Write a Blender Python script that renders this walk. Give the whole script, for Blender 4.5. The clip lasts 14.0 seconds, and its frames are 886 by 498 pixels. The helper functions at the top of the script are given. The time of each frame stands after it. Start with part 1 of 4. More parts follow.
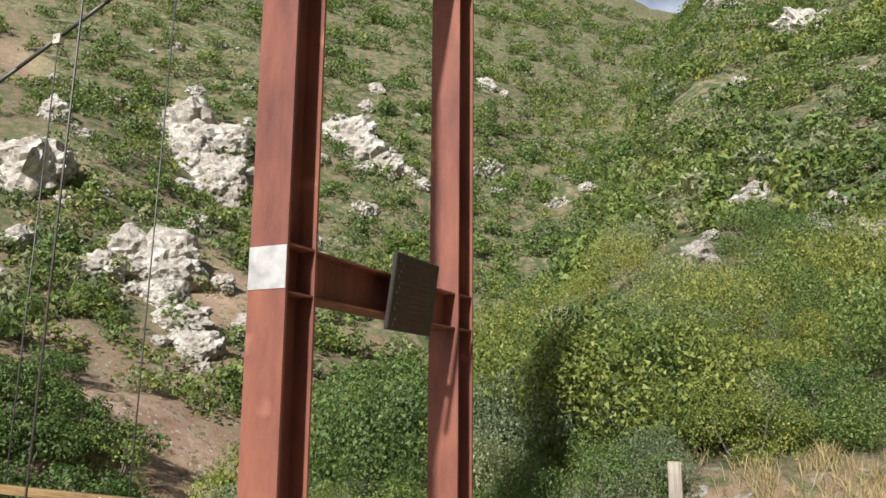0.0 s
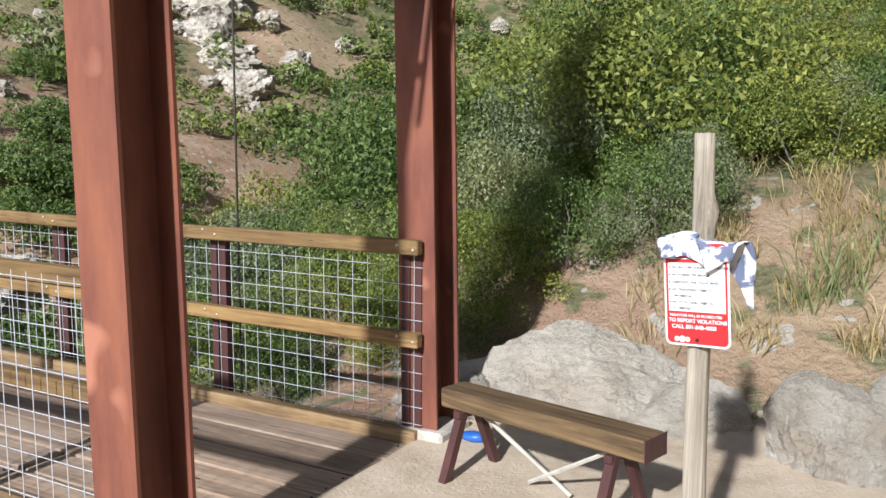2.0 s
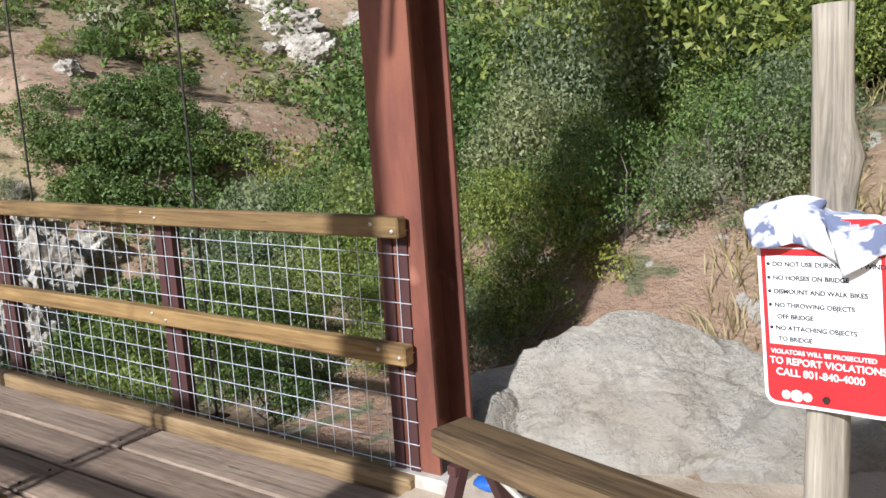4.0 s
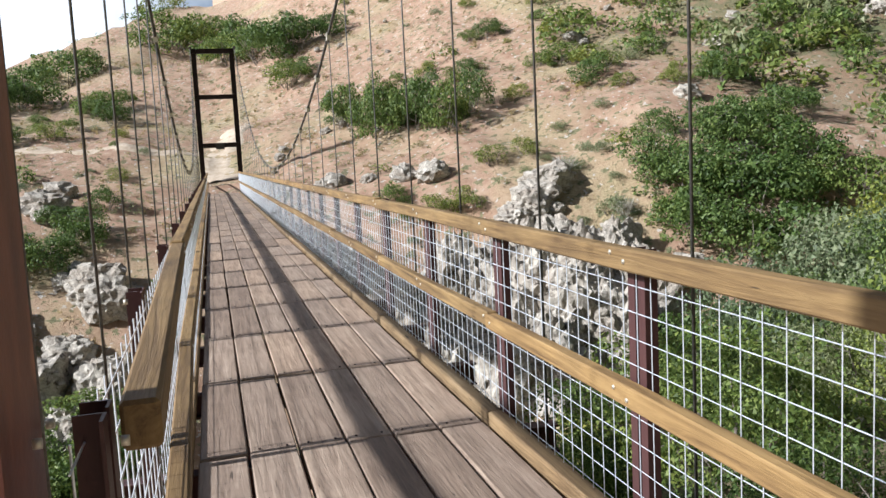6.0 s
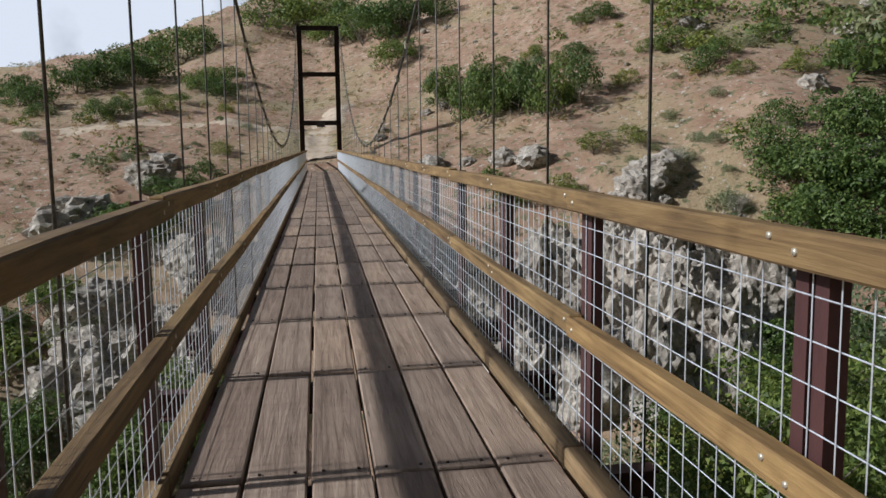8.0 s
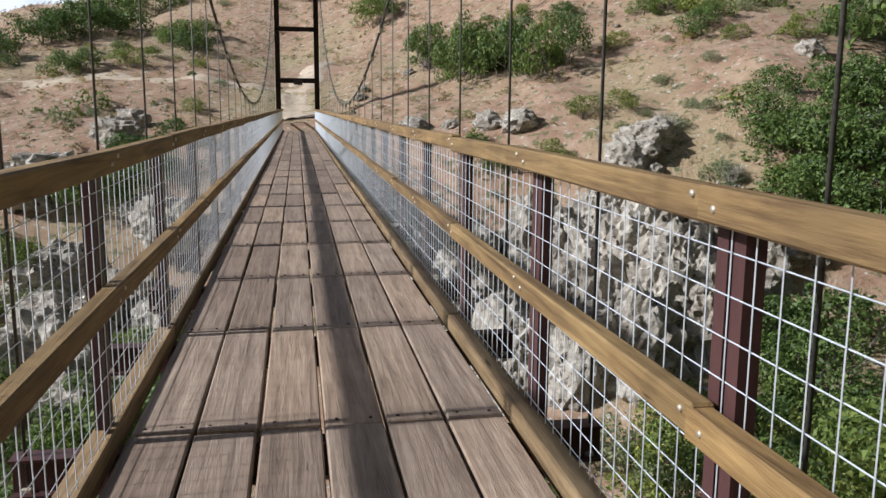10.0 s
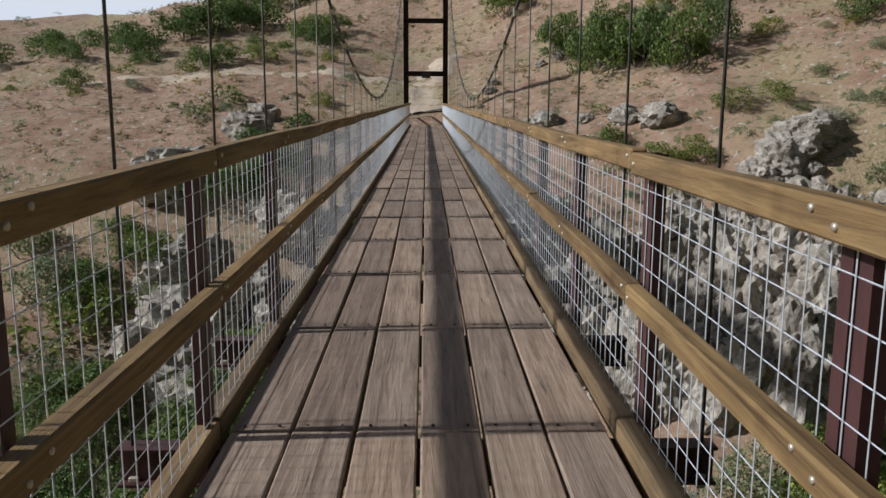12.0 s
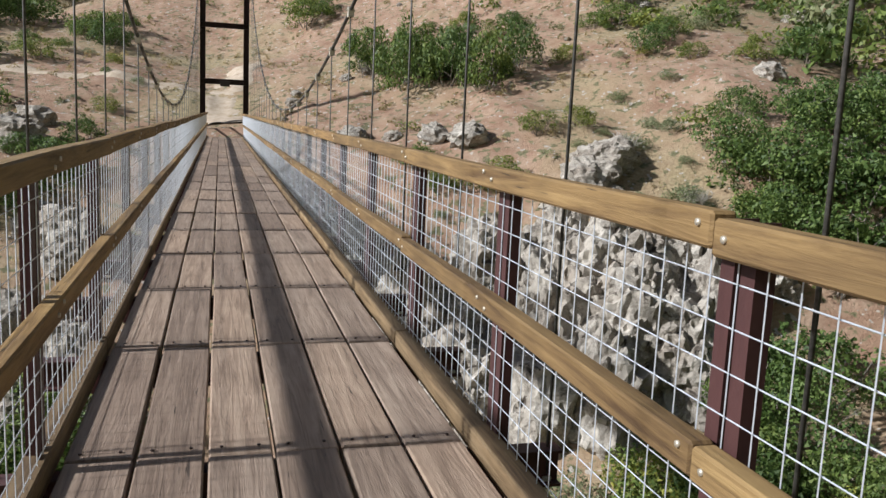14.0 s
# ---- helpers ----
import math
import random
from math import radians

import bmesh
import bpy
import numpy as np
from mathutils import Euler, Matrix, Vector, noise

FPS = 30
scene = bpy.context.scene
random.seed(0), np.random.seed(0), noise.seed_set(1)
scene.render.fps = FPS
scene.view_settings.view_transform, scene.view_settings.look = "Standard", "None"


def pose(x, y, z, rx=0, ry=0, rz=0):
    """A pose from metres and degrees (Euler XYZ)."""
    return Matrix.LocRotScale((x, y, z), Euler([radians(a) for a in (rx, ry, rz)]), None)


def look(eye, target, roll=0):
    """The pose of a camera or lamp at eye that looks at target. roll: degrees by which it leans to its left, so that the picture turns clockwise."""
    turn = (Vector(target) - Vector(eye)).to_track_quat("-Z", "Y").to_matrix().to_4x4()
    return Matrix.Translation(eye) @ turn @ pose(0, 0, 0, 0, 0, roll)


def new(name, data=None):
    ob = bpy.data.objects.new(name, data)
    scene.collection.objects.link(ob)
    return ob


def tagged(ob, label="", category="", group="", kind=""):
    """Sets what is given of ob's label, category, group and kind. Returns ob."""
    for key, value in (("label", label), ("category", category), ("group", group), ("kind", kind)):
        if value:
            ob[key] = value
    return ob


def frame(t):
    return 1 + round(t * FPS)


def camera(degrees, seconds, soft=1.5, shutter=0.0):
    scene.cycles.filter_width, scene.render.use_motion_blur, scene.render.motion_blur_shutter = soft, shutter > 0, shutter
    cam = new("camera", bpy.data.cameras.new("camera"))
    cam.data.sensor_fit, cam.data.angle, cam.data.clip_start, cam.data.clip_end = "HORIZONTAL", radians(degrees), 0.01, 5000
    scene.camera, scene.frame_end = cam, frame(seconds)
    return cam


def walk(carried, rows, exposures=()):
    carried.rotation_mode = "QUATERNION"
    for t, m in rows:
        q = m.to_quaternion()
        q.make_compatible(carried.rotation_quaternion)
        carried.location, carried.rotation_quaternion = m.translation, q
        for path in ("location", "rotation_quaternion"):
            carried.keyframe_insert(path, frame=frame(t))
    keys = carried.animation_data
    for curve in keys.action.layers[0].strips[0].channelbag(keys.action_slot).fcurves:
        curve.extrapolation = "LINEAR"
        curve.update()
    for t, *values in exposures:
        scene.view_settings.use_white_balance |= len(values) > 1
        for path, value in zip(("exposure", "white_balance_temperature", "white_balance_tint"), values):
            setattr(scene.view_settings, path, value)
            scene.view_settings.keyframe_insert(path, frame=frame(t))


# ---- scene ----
cam = camera(55.9, 14.0)
PATH = [
    (0, (-4.218, -2.394, 1.884), (-2.438, -1.565, 2.262), 0.5),
    (0.5, (-3.854, -2.374, 1.788), (-2.077, -1.473, 1.958), 0.1),
    (0.6, (-3.783, -2.364, 1.777), (-2.01, -1.446, 1.885), -0.2),
    (1, (-3.49, -2.259, 1.68), (-1.75, -1.279, 1.572), 0.4),
    (1.5, (-3.121, -2.235, 1.614), (-1.409, -1.216, 1.438), 0.4),
    (2, (-2.77, -2.252, 1.594), (-1.036, -1.283, 1.358), -0.7),
    (2.2, (-2.616, -2.237, 1.567), (-0.852, -1.329, 1.314), -0.4),
    (4.3, (-1.247, -1.84, 1.503), (0.279, -0.597, 1.145), -6.0),
    (4.5, (-1.096, -1.79, 1.517), (0.314, -0.415, 1.171), -6.5),
    (5, (-0.848, -1.633, 1.504), (0.176, 0.059, 1.209), -6.1),
    (5.5, (-0.624, -1.417, 1.479), (0.178, 0.405, 1.287), -3.4),
    (6, (-0.361, -1.188, 1.439), (0.153, 0.737, 1.258), -3.2),
    (6.5, (-0.2, -0.972, 1.412), (0.197, 0.979, 1.224), -2.2),
    (7, (-0.109, -0.746, 1.37), (0.251, 1.212, 1.175), -1.5),
    (7.5, (-0.034, -0.467, 1.309), (0.296, 1.496, 1.117), -0.9),
    (8, (0.036, -0.133, 1.287), (0.318, 1.837, 1.085), -0.9),
    (8.2, (0.047, -0.004, 1.255), (0.326, 1.967, 1.055), -1.2),
    (10.3, (0.178, 1.611, 1.323), (0.512, 3.561, 1.026), 0.3),
    (10.5, (0.218, 1.792, 1.341), (0.523, 3.747, 1.045), 0.1),
    (11, (0.266, 2.15, 1.401), (0.314, 4.126, 1.095), -0.9),
    (11.5, (0.248, 2.551, 1.403), (0.282, 4.528, 1.103), -0.1),
    (12, (0.232, 2.98, 1.362), (0.265, 4.956, 1.054), 0.2),
    (12.5, (0.148, 3.346, 1.364), (0.426, 5.308, 1.092), 1.7),
    (13, (0.03, 3.75, 1.361), (0.339, 5.706, 1.079), 1.6),
    (13.5, (0.006, 4.134, 1.385), (0.409, 6.076, 1.124), 2.4),
    (14, (-0.01, 4.538, 1.384), (0.501, 6.454, 1.121), 2.3),
]
walk(cam, [(t, look(e, g, r)) for t, e, g, r in PATH], exposures=((0, 0.47, 6000, 10), (1.0, 0.5, 5900, 10), (2.2, 0.5, 5800, 10), (4.5, 0.5, 5700, 10), (5.5, 0.58, 5700, 10), (6.5, 0.74, 5700, 10), (7.2, 0.38, 5750, 10), (8.0, -0.2, 5750, 10), (8.2, -0.25, 5750, 10), (10.3, 0.24, 5750, 10),
    (11.0, 0.14, 5750, 10), (11.5, -0.15, 5780, 10), (12.0, -0.3, 5800, 10), (13.0, 0.0, 5800, 10), (14.0, 0.24, 5800, 10)))


# ---- light ----
world = bpy.data.worlds.new("sky")
scene.world = world
world.use_nodes = True
wn = world.node_tree
sky = wn.nodes.new("ShaderNodeTexSky")
sky.sky_type = "NISHITA"
sky.sun_disc = False
SUN_AZ, SUN_EL = radians(-94.5), radians(31.5)   # azimuth from +y towards +x
sky.sun_elevation = SUN_EL
sky.sun_rotation = SUN_AZ
sky.dust_density = 2.0
wc = wn.nodes.new("ShaderNodeTexCoord")
cloud = wn.nodes.new("ShaderNodeTexNoise")
cloud.inputs["Scale"].default_value = 2.1
cloud.inputs["Detail"].default_value = 7
wn.links.new(wc.outputs["Generated"], cloud.inputs["Vector"])
split = wn.nodes.new("ShaderNodeSeparateXYZ")
wn.links.new(wc.outputs["Generated"], split.inputs[0])
low = wn.nodes.new("ShaderNodeMath")     # clouds gather towards the horizon
low.operation, low.inputs[1].default_value = "MULTIPLY_ADD", -0.75
low.inputs[2].default_value = 0.3
wn.links.new(split.outputs[2], low.inputs[0])
total = wn.nodes.new("ShaderNodeMath")
total.operation = "ADD"
wn.links.new(cloud.outputs["Fac"], total.inputs[0])
wn.links.new(low.outputs[0], total.inputs[1])
thick = wn.nodes.new("ShaderNodeValToRGB")
thick.color_ramp.elements[0].position, thick.color_ramp.elements[1].position = 0.5, 0.62
wn.links.new(total.outputs[0], thick.inputs[0])
blend = wn.nodes.new("ShaderNodeMix")
blend.data_type = "RGBA"
wn.links.new(thick.outputs[0], blend.inputs[0])
wn.links.new(sky.outputs[0], blend.inputs[6])
blend.inputs[7].default_value = (20, 20.2, 20.6, 1)
wn.links.new(blend.outputs[2], wn.nodes["Background"].inputs[0])
wn.nodes["Background"].inputs[1].default_value = 0.044
sun = new("sun", bpy.data.lights.new("sun", "SUN"))
sun.data.energy = 5.0
sun.data.angle = radians(2.0)
sun.data.color = (1.0, 0.95, 0.87)
to_sun = Vector((math.sin(SUN_AZ) * math.cos(SUN_EL), math.cos(SUN_AZ) * math.cos(SUN_EL), math.sin(SUN_EL)))
sun.matrix_world = look(to_sun * 100, (0, 0, 0))


# ---- materials ----
def material(name, rough=0.8, metal=0.0):
    m = bpy.data.materials.new(name)
    m.use_nodes = True
    b = m.node_tree.nodes["Principled BSDF"]
    b.inputs["Roughness"].default_value = rough
    b.inputs["Metallic"].default_value = metal
    return m, m.node_tree, b


def node(nt, kind, **values):
    n = nt.nodes.new(kind)
    for key, value in values.items():
        n.inputs[key.replace("_", " ")].default_value = value
    return n


def coords(nt, scale=(1, 1, 1), space="Object"):
    c = nt.nodes.new("ShaderNodeTexCoord")
    m = nt.nodes.new("ShaderNodeMapping")
    m.inputs["Scale"].default_value = scale
    nt.links.new(c.outputs[space], m.inputs[0])
    return m.outputs[0]


def noise_tex(nt, vec, scale, detail=4.0, rough=0.6, distort=0.0):
    n = node(nt, "ShaderNodeTexNoise", Scale=scale, Detail=detail, Roughness=rough, Distortion=distort)
    nt.links.new(vec, n.inputs["Vector"])
    return n.outputs["Fac"]


def ramp(nt, fac, stops):
    r = nt.nodes.new("ShaderNodeValToRGB")
    e = r.color_ramp.elements
    while len(e) < len(stops):
        e.new(0.5)
    for k, (p, c) in zip(e, stops):
        k.position, k.color = p, (*c, 1)
    nt.links.new(fac, r.inputs[0])
    return r.outputs[0]


def mix(nt, fac, a, b, mode="MIX"):
    m = nt.nodes.new("ShaderNodeMix")
    m.data_type, m.blend_type = "RGBA", mode
    for value, socket in ((fac, m.inputs[0]), (a, m.inputs[6]), (b, m.inputs[7])):
        if isinstance(value, (int, float)):
            socket.default_value = value
        elif isinstance(value, tuple):
            socket.default_value = (*value, 1)
        else:
            nt.links.new(value, socket)
    return m.outputs[2]


def bump(nt, bsdf, height, strength, distance):
    b = node(nt, "ShaderNodeBump", Strength=strength, Distance=distance)
    nt.links.new(height, b.inputs["Height"])
    nt.links.new(b.outputs[0], bsdf.inputs["Normal"])


def rnd(nt):
    return nt.nodes.new("ShaderNodeObjectInfo").outputs["Random"]


def island(nt):
    return nt.nodes.new("ShaderNodeNewGeometry").outputs["Random Per Island"]


def steel(name, stops, rough):
    m, nt, b = material(name, rough, 0.0)
    b.inputs["Specular IOR Level"].default_value = 0.25
    v = coords(nt, (1, 1, 0.25))
    f = noise_tex(nt, v, 5.0, 6, 0.65)
    col = ramp(nt, f, stops)
    spots = ramp(nt, noise_tex(nt, coords(nt), 3.2, 2, 0.4), [(0.66, (0, 0, 0)), (0.74, (1, 1, 1))])
    col = mix(nt, spots, col, tuple(min(1, c * 1.25 + 0.03) for c in stops[-1][1]))
    nt.links.new(col, b.inputs["Base Color"])
    bump(nt, b, noise_tex(nt, coords(nt), 60, 4), 0.25, 0.004)
    return m


RUST = steel("rusted_red_steel", [(0.25, (0.085, 0.034, 0.028)), (0.5, (0.185, 0.07, 0.048)), (0.75, (0.28, 0.108, 0.062))], 0.55)
POST = steel("dark_brown_steel", [(0.3, (0.045, 0.021, 0.021)), (0.7, (0.105, 0.047, 0.043))], 0.55)
DARK = steel("near_black_steel", [(0.3, (0.02, 0.013, 0.012)), (0.7, (0.05, 0.03, 0.026))], 0.6)


def wood(name, dark, mid, light, axis, ring=26.0, rough=0.75, worn=0.35):
    """Planks with the grain along the given axis (0 to 2)."""
    m, nt, b = material(name, rough)
    sc = [1.0, 1.0, 1.0]
    sc[axis] = 0.05
    v = coords(nt, tuple(sc))
    add = nt.nodes.new("ShaderNodeVectorMath")
    add.operation = "ADD"
    nt.links.new(v, add.inputs[0])
    comb = nt.nodes.new("ShaderNodeCombineXYZ")
    mul = nt.nodes.new("ShaderNodeMath")
    mul.operation = "MULTIPLY"
    mul.inputs[1].default_value = 37.0
    r = rnd(nt)
    nt.links.new(r, mul.inputs[0])
    for k in range(3):
        nt.links.new(mul.outputs[0], comb.inputs[k])
    nt.links.new(comb.outputs[0], add.inputs[1])
    v = add.outputs[0]
    g = noise_tex(nt, v, ring, 6, 0.7, 0.6)
    col = ramp(nt, g, [(0.33, dark), (0.5, mid), (0.67, light)])
    big = noise_tex(nt, coords(nt), 2.2, 3, 0.6)
    col = mix(nt, ramp(nt, big, [(0.35, (worn, worn, worn)), (0.7, (0, 0, 0))]), col, tuple(0.6 * c for c in dark))
    fine = noise_tex(nt, v, ring * 2.3, 3, 0.5, 0.3)
    split = ramp(nt, fine, [(0.25, (1, 1, 1)), (0.31, (0, 0, 0))])
    col = mix(nt, split, col, tuple(0.35 * c for c in dark))
    tone = ramp(nt, r, [(0.0, (0.72, 0.69, 0.67)), (0.5, (1, 1, 1)), (1.0, (1.2, 1.14, 1.06))])
    col = mix(nt, 1.0, col, tone, "MULTIPLY")
    nt.links.new(col, b.inputs["Base Color"])
    bump(nt, b, g, 0.8, 0.008)
    return m


DECK = wood("weathered_deck_plank", (0.2, 0.143, 0.105), (0.355, 0.265, 0.2), (0.47, 0.365, 0.28), 1, 30, 0.7, 0.3)
RAIL = wood("treated_rail_timber", (0.11, 0.062, 0.022), (0.25, 0.158, 0.06), (0.36, 0.24, 0.098), 1, 24)
KERB = wood("worn_kerb_timber", (0.11, 0.068, 0.032), (0.25, 0.17, 0.085), (0.36, 0.26, 0.145), 1)
BENCHWOOD = wood("dark_stained_bench_timber", (0.045, 0.026, 0.012), (0.14, 0.088, 0.04), (0.22, 0.145, 0.07), 1, 24)
GREYWOOD = wood("grey_weathered_post", (0.16, 0.14, 0.115), (0.36, 0.32, 0.26), (0.52, 0.47, 0.39), 2, 30)


def plain(name, colour, rough, metal=0.0, vary=0.25, scale=8.0):
    m, nt, b = material(name, rough, metal)
    f = noise_tex(nt, coords(nt), scale, 5)
    lo, hi = tuple(c * (1 - vary) for c in colour), tuple(min(1, c * (1 + vary)) for c in colour)
    nt.links.new(ramp(nt, f, [(0.3, lo), (0.7, hi)]), b.inputs["Base Color"])
    bump(nt, b, noise_tex(nt, coords(nt), scale * 9, 3), 0.15, 0.003)
    return m


WIRE = plain("galvanised_wire", (0.7, 0.74, 0.8), 0.4, 0.45, 0.12, 20)
ROPE = plain("dark_steel_rope", (0.10, 0.095, 0.085), 0.5, 0.5, 0.4, 60)
BOLT = plain("bright_zinc", (0.55, 0.5, 0.4), 0.45, 0.5)
WHITE = plain("weathered_white_paint", (0.37, 0.36, 0.34), 0.6, 0.0, 0.3, 9)
SIGNWHITE = plain("sign_white", (0.8, 0.8, 0.78), 0.4, 0, 0.03)
SIGNRED = plain("sign_red", (0.62, 0.025, 0.03), 0.4, 0, 0.06)
BLACK = plain("black_ink", (0.03, 0.03, 0.035), 0.6)
BLUE = plain("blue_plastic", (0.03, 0.12, 0.45), 0.4)
CONCRETE = plain("concrete", (0.45, 0.42, 0.37), 0.9)
PLAQUE = plain("dark_bronze", (0.035, 0.028, 0.024), 0.5, 0.3)


def ground_material():
    m, nt, b = material("dry_earth_and_grass", 0.95)
    v = coords(nt)
    big = noise_tex(nt, v, 0.10, 5, 0.6)
    mid = noise_tex(nt, v, 0.9, 6, 0.7)
    fine = noise_tex(nt, v, 9.0, 6, 0.7)
    earth = ramp(nt, mid, [(0.3, (0.25, 0.14, 0.085)), (0.5, (0.38, 0.245, 0.165)), (0.7, (0.47, 0.345, 0.245))])
    straw = ramp(nt, fine, [(0.3, (0.22, 0.165, 0.085)), (0.5, (0.40, 0.32, 0.18)), (0.72, (0.55, 0.46, 0.29))])
    col = mix(nt, ramp(nt, big, [(0.5, (0, 0, 0)), (0.66, (1, 1, 1))]), earth, straw)
    specks = ramp(nt, noise_tex(nt, v, 2.7, 3, 0.5), [(0.56, (0, 0, 0)), (0.63, (1, 1, 1))])
    col = mix(nt, specks, col, ramp(nt, fine, [(0.35, (0.10, 0.10, 0.045)), (0.65, (0.26, 0.24, 0.13))]))
    stones = ramp(nt, noise_tex(nt, v, 3.9, 2, 0.4), [(0.66, (0, 0, 0)), (0.68, (1, 1, 1))])
    col = mix(nt, stones, col, (0.5, 0.45, 0.39))
    # the green cover attribute says where scrub grows thick
    at = nt.nodes.new("ShaderNodeAttribute")
    at.attribute_name = "cover"
    green = ramp(nt, fine, [(0.3, (0.03, 0.05, 0.014)), (0.55, (0.075, 0.10, 0.03)), (0.75, (0.15, 0.16, 0.065))])
    patchy = ramp(nt, mid, [(0.4, (0.35, 0.35, 0.35)), (0.55, (1, 1, 1))])
    col = mix(nt, mix(nt, 1.0, at.outputs["Color"], patchy, "MULTIPLY"), col, green)
    nt.links.new(col, b.inputs["Base Color"])
    bump(nt, b, fine, 0.9, 0.12)
    return m


GROUND = ground_material()


def path_material():
    m, nt, b = material("trodden_sandy_path", 0.95)
    v = coords(nt)
    f = noise_tex(nt, v, 3.0, 6, 0.65)
    g = noise_tex(nt, v, 40.0, 4, 0.7)
    col = ramp(nt, f, [(0.3, (0.36, 0.275, 0.19)), (0.55, (0.5, 0.41, 0.31)), (0.75, (0.58, 0.49, 0.38))])
    peb = ramp(nt, g, [(0.62, (0, 0, 0)), (0.7, (1, 1, 1))])
    col = mix(nt, peb, col, (0.46, 0.39, 0.31))
    nt.links.new(col, b.inputs["Base Color"])
    bump(nt, b, g, 0.5, 0.02)
    return m


def rock_material(name, dark, mid, light, speck=0.5, pitted=1.0, cracked=0.5):
    m, nt, b = material(name, 0.9)
    v = coords(nt, (1, 1, 1.6))
    big = noise_tex(nt, v, 0.9, 6, 0.65)
    fine = noise_tex(nt, v, 7.0, 8, 0.75)
    col = ramp(nt, big, [(0.3, dark), (0.5, mid), (0.72, light)])
    # cracks are colour only: the shade inside them is painted as dark lines
    crack_shade = ramp(nt, noise_tex(nt, v, 1.6, 7, 0.75, 0.4), [(0.455, (1, 1, 1)), (0.49, (0, 0, 0)), (0.505, (0, 0, 0)), (0.56, (1, 1, 1))])
    col = mix(nt, mix(nt, cracked, (1, 1, 1), crack_shade), (0.09, 0.075, 0.06), col)
    col = mix(nt, ramp(nt, fine, [(0.35, (speck, speck, speck)), (0.6, (0, 0, 0))]), col, tuple(0.5 * c for c in mid))
    # shade of small holes painted as dark spots; the mesh has no such holes
    pit_shade = ramp(nt, noise_tex(nt, v, 3.3, 5, 0.65, 0.8), [(0.36, (pitted, pitted, pitted)), (0.42, (0, 0, 0))])
    col = mix(nt, pit_shade, col, tuple(0.3 * c for c in dark))
    nt.links.new(col, b.inputs["Base Color"])
    bump(nt, b, fine, 1.0, 0.1)
    return m


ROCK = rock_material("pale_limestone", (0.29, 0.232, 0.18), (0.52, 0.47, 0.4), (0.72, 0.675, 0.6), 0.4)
BOULDER = rock_material("tan_grey_boulder", (0.5, 0.41, 0.31), (0.66, 0.6, 0.51), (0.76, 0.71, 0.63), 0.18, 0.3, 0.2)


def leaf_material(name, dark, mid, light):
    m, nt, b = material(name, 0.6)
    f = island(nt)
    col = ramp(nt, f, [(0.0, dark), (0.5, mid), (1.0, light)])
    tone = ramp(nt, rnd(nt), [(0.0, (0.72, 0.78, 0.7)), (0.5, (1, 1, 1)), (1.0, (1.25, 1.12, 0.9))])
    col = mix(nt, 1.0, col, tone, "MULTIPLY")
    big = ramp(nt, noise_tex(nt, coords(nt, space="Object"), 0.11, 3), [(0.35, (0.7, 0.8, 0.75)), (0.65, (1.25, 1.15, 1.0))])
    col = mix(nt, 1.0, col, big, "MULTIPLY")
    nt.links.new(col, b.inputs["Base Color"])
    tr = nt.nodes.new("ShaderNodeBsdfTranslucent")
    nt.links.new(col, tr.inputs[0])
    ms = nt.nodes.new("ShaderNodeMixShader")
    ms.inputs[0].default_value = 0.38
    nt.links.new(b.outputs[0], ms.inputs[1])
    nt.links.new(tr.outputs[0], ms.inputs[2])
    nt.links.new(ms.outputs[0], nt.nodes["Material Output"].inputs[0])
    return m


LEAF = leaf_material("oak_scrub_leaf", (0.045, 0.08, 0.02), (0.125, 0.195, 0.048), (0.24, 0.31, 0.095))
LEAFY = leaf_material("yellow_green_leaf", (0.075, 0.105, 0.022), (0.19, 0.238, 0.052), (0.35, 0.375, 0.1))
LEAFG = leaf_material("grey_green_sage_leaf", (0.11, 0.14, 0.075), (0.21, 0.25, 0.14), (0.33, 0.36, 0.23))
STRAW = leaf_material("dry_grass_blade", (0.24, 0.18, 0.085), (0.42, 0.33, 0.18), (0.58, 0.49, 0.3))
GRASS = leaf_material("green_grass_blade", (0.1, 0.14, 0.05), (0.2, 0.25, 0.11), (0.34, 0.38, 0.2))
TWIG = plain("grey_twig", (0.2, 0.17, 0.14), 0.9)


# ---- mesh helpers ----
def box(bm, x0, x1, y0, y1, z0, z1):
    v = [bm.verts.new(p) for p in ((x0, y0, z0), (x1, y0, z0), (x1, y1, z0), (x0, y1, z0),
                                   (x0, y0, z1), (x1, y0, z1), (x1, y1, z1), (x0, y1, z1))]
    for f in ((3, 2, 1, 0), (4, 5, 6, 7), (0, 1, 5, 4), (1, 2, 6, 5), (2, 3, 7, 6), (3, 0, 4, 7)):
        bm.faces.new([v[k] for k in f])
    return v


def soften(bm, width=0.004, segments=1):
    bmesh.ops.bevel(bm, geom=bm.edges[:], offset=width, segments=segments, affect="EDGES", profile=0.6)


def tube(bm, a, b, r, n=6, r2=None):
    a, b = Vector(a), Vector(b)
    q = (b - a).to_track_quat("Z", "Y")
    rings = []
    for p, rad in ((a, r), (b, r if r2 is None else r2)):
        rings.append([bm.verts.new(p + q @ Vector((rad * math.cos(6.28319 * k / n), rad * math.sin(6.28319 * k / n), 0))) for k in range(n)])
    for k in range(n):
        bm.faces.new((rings[0][k], rings[0][(k + 1) % n], rings[1][(k + 1) % n], rings[1][k]))
    bm.faces.new(rings[0][::-1])
    bm.faces.new(rings[1])


def mesh_of(name, bm, mat, smooth=False):
    me = bpy.data.meshes.new(name)
    bm.to_mesh(me)
    bm.free()
    if smooth:
        for p in me.polygons:
            p.use_smooth = True
    me.materials.append(mat)
    return me


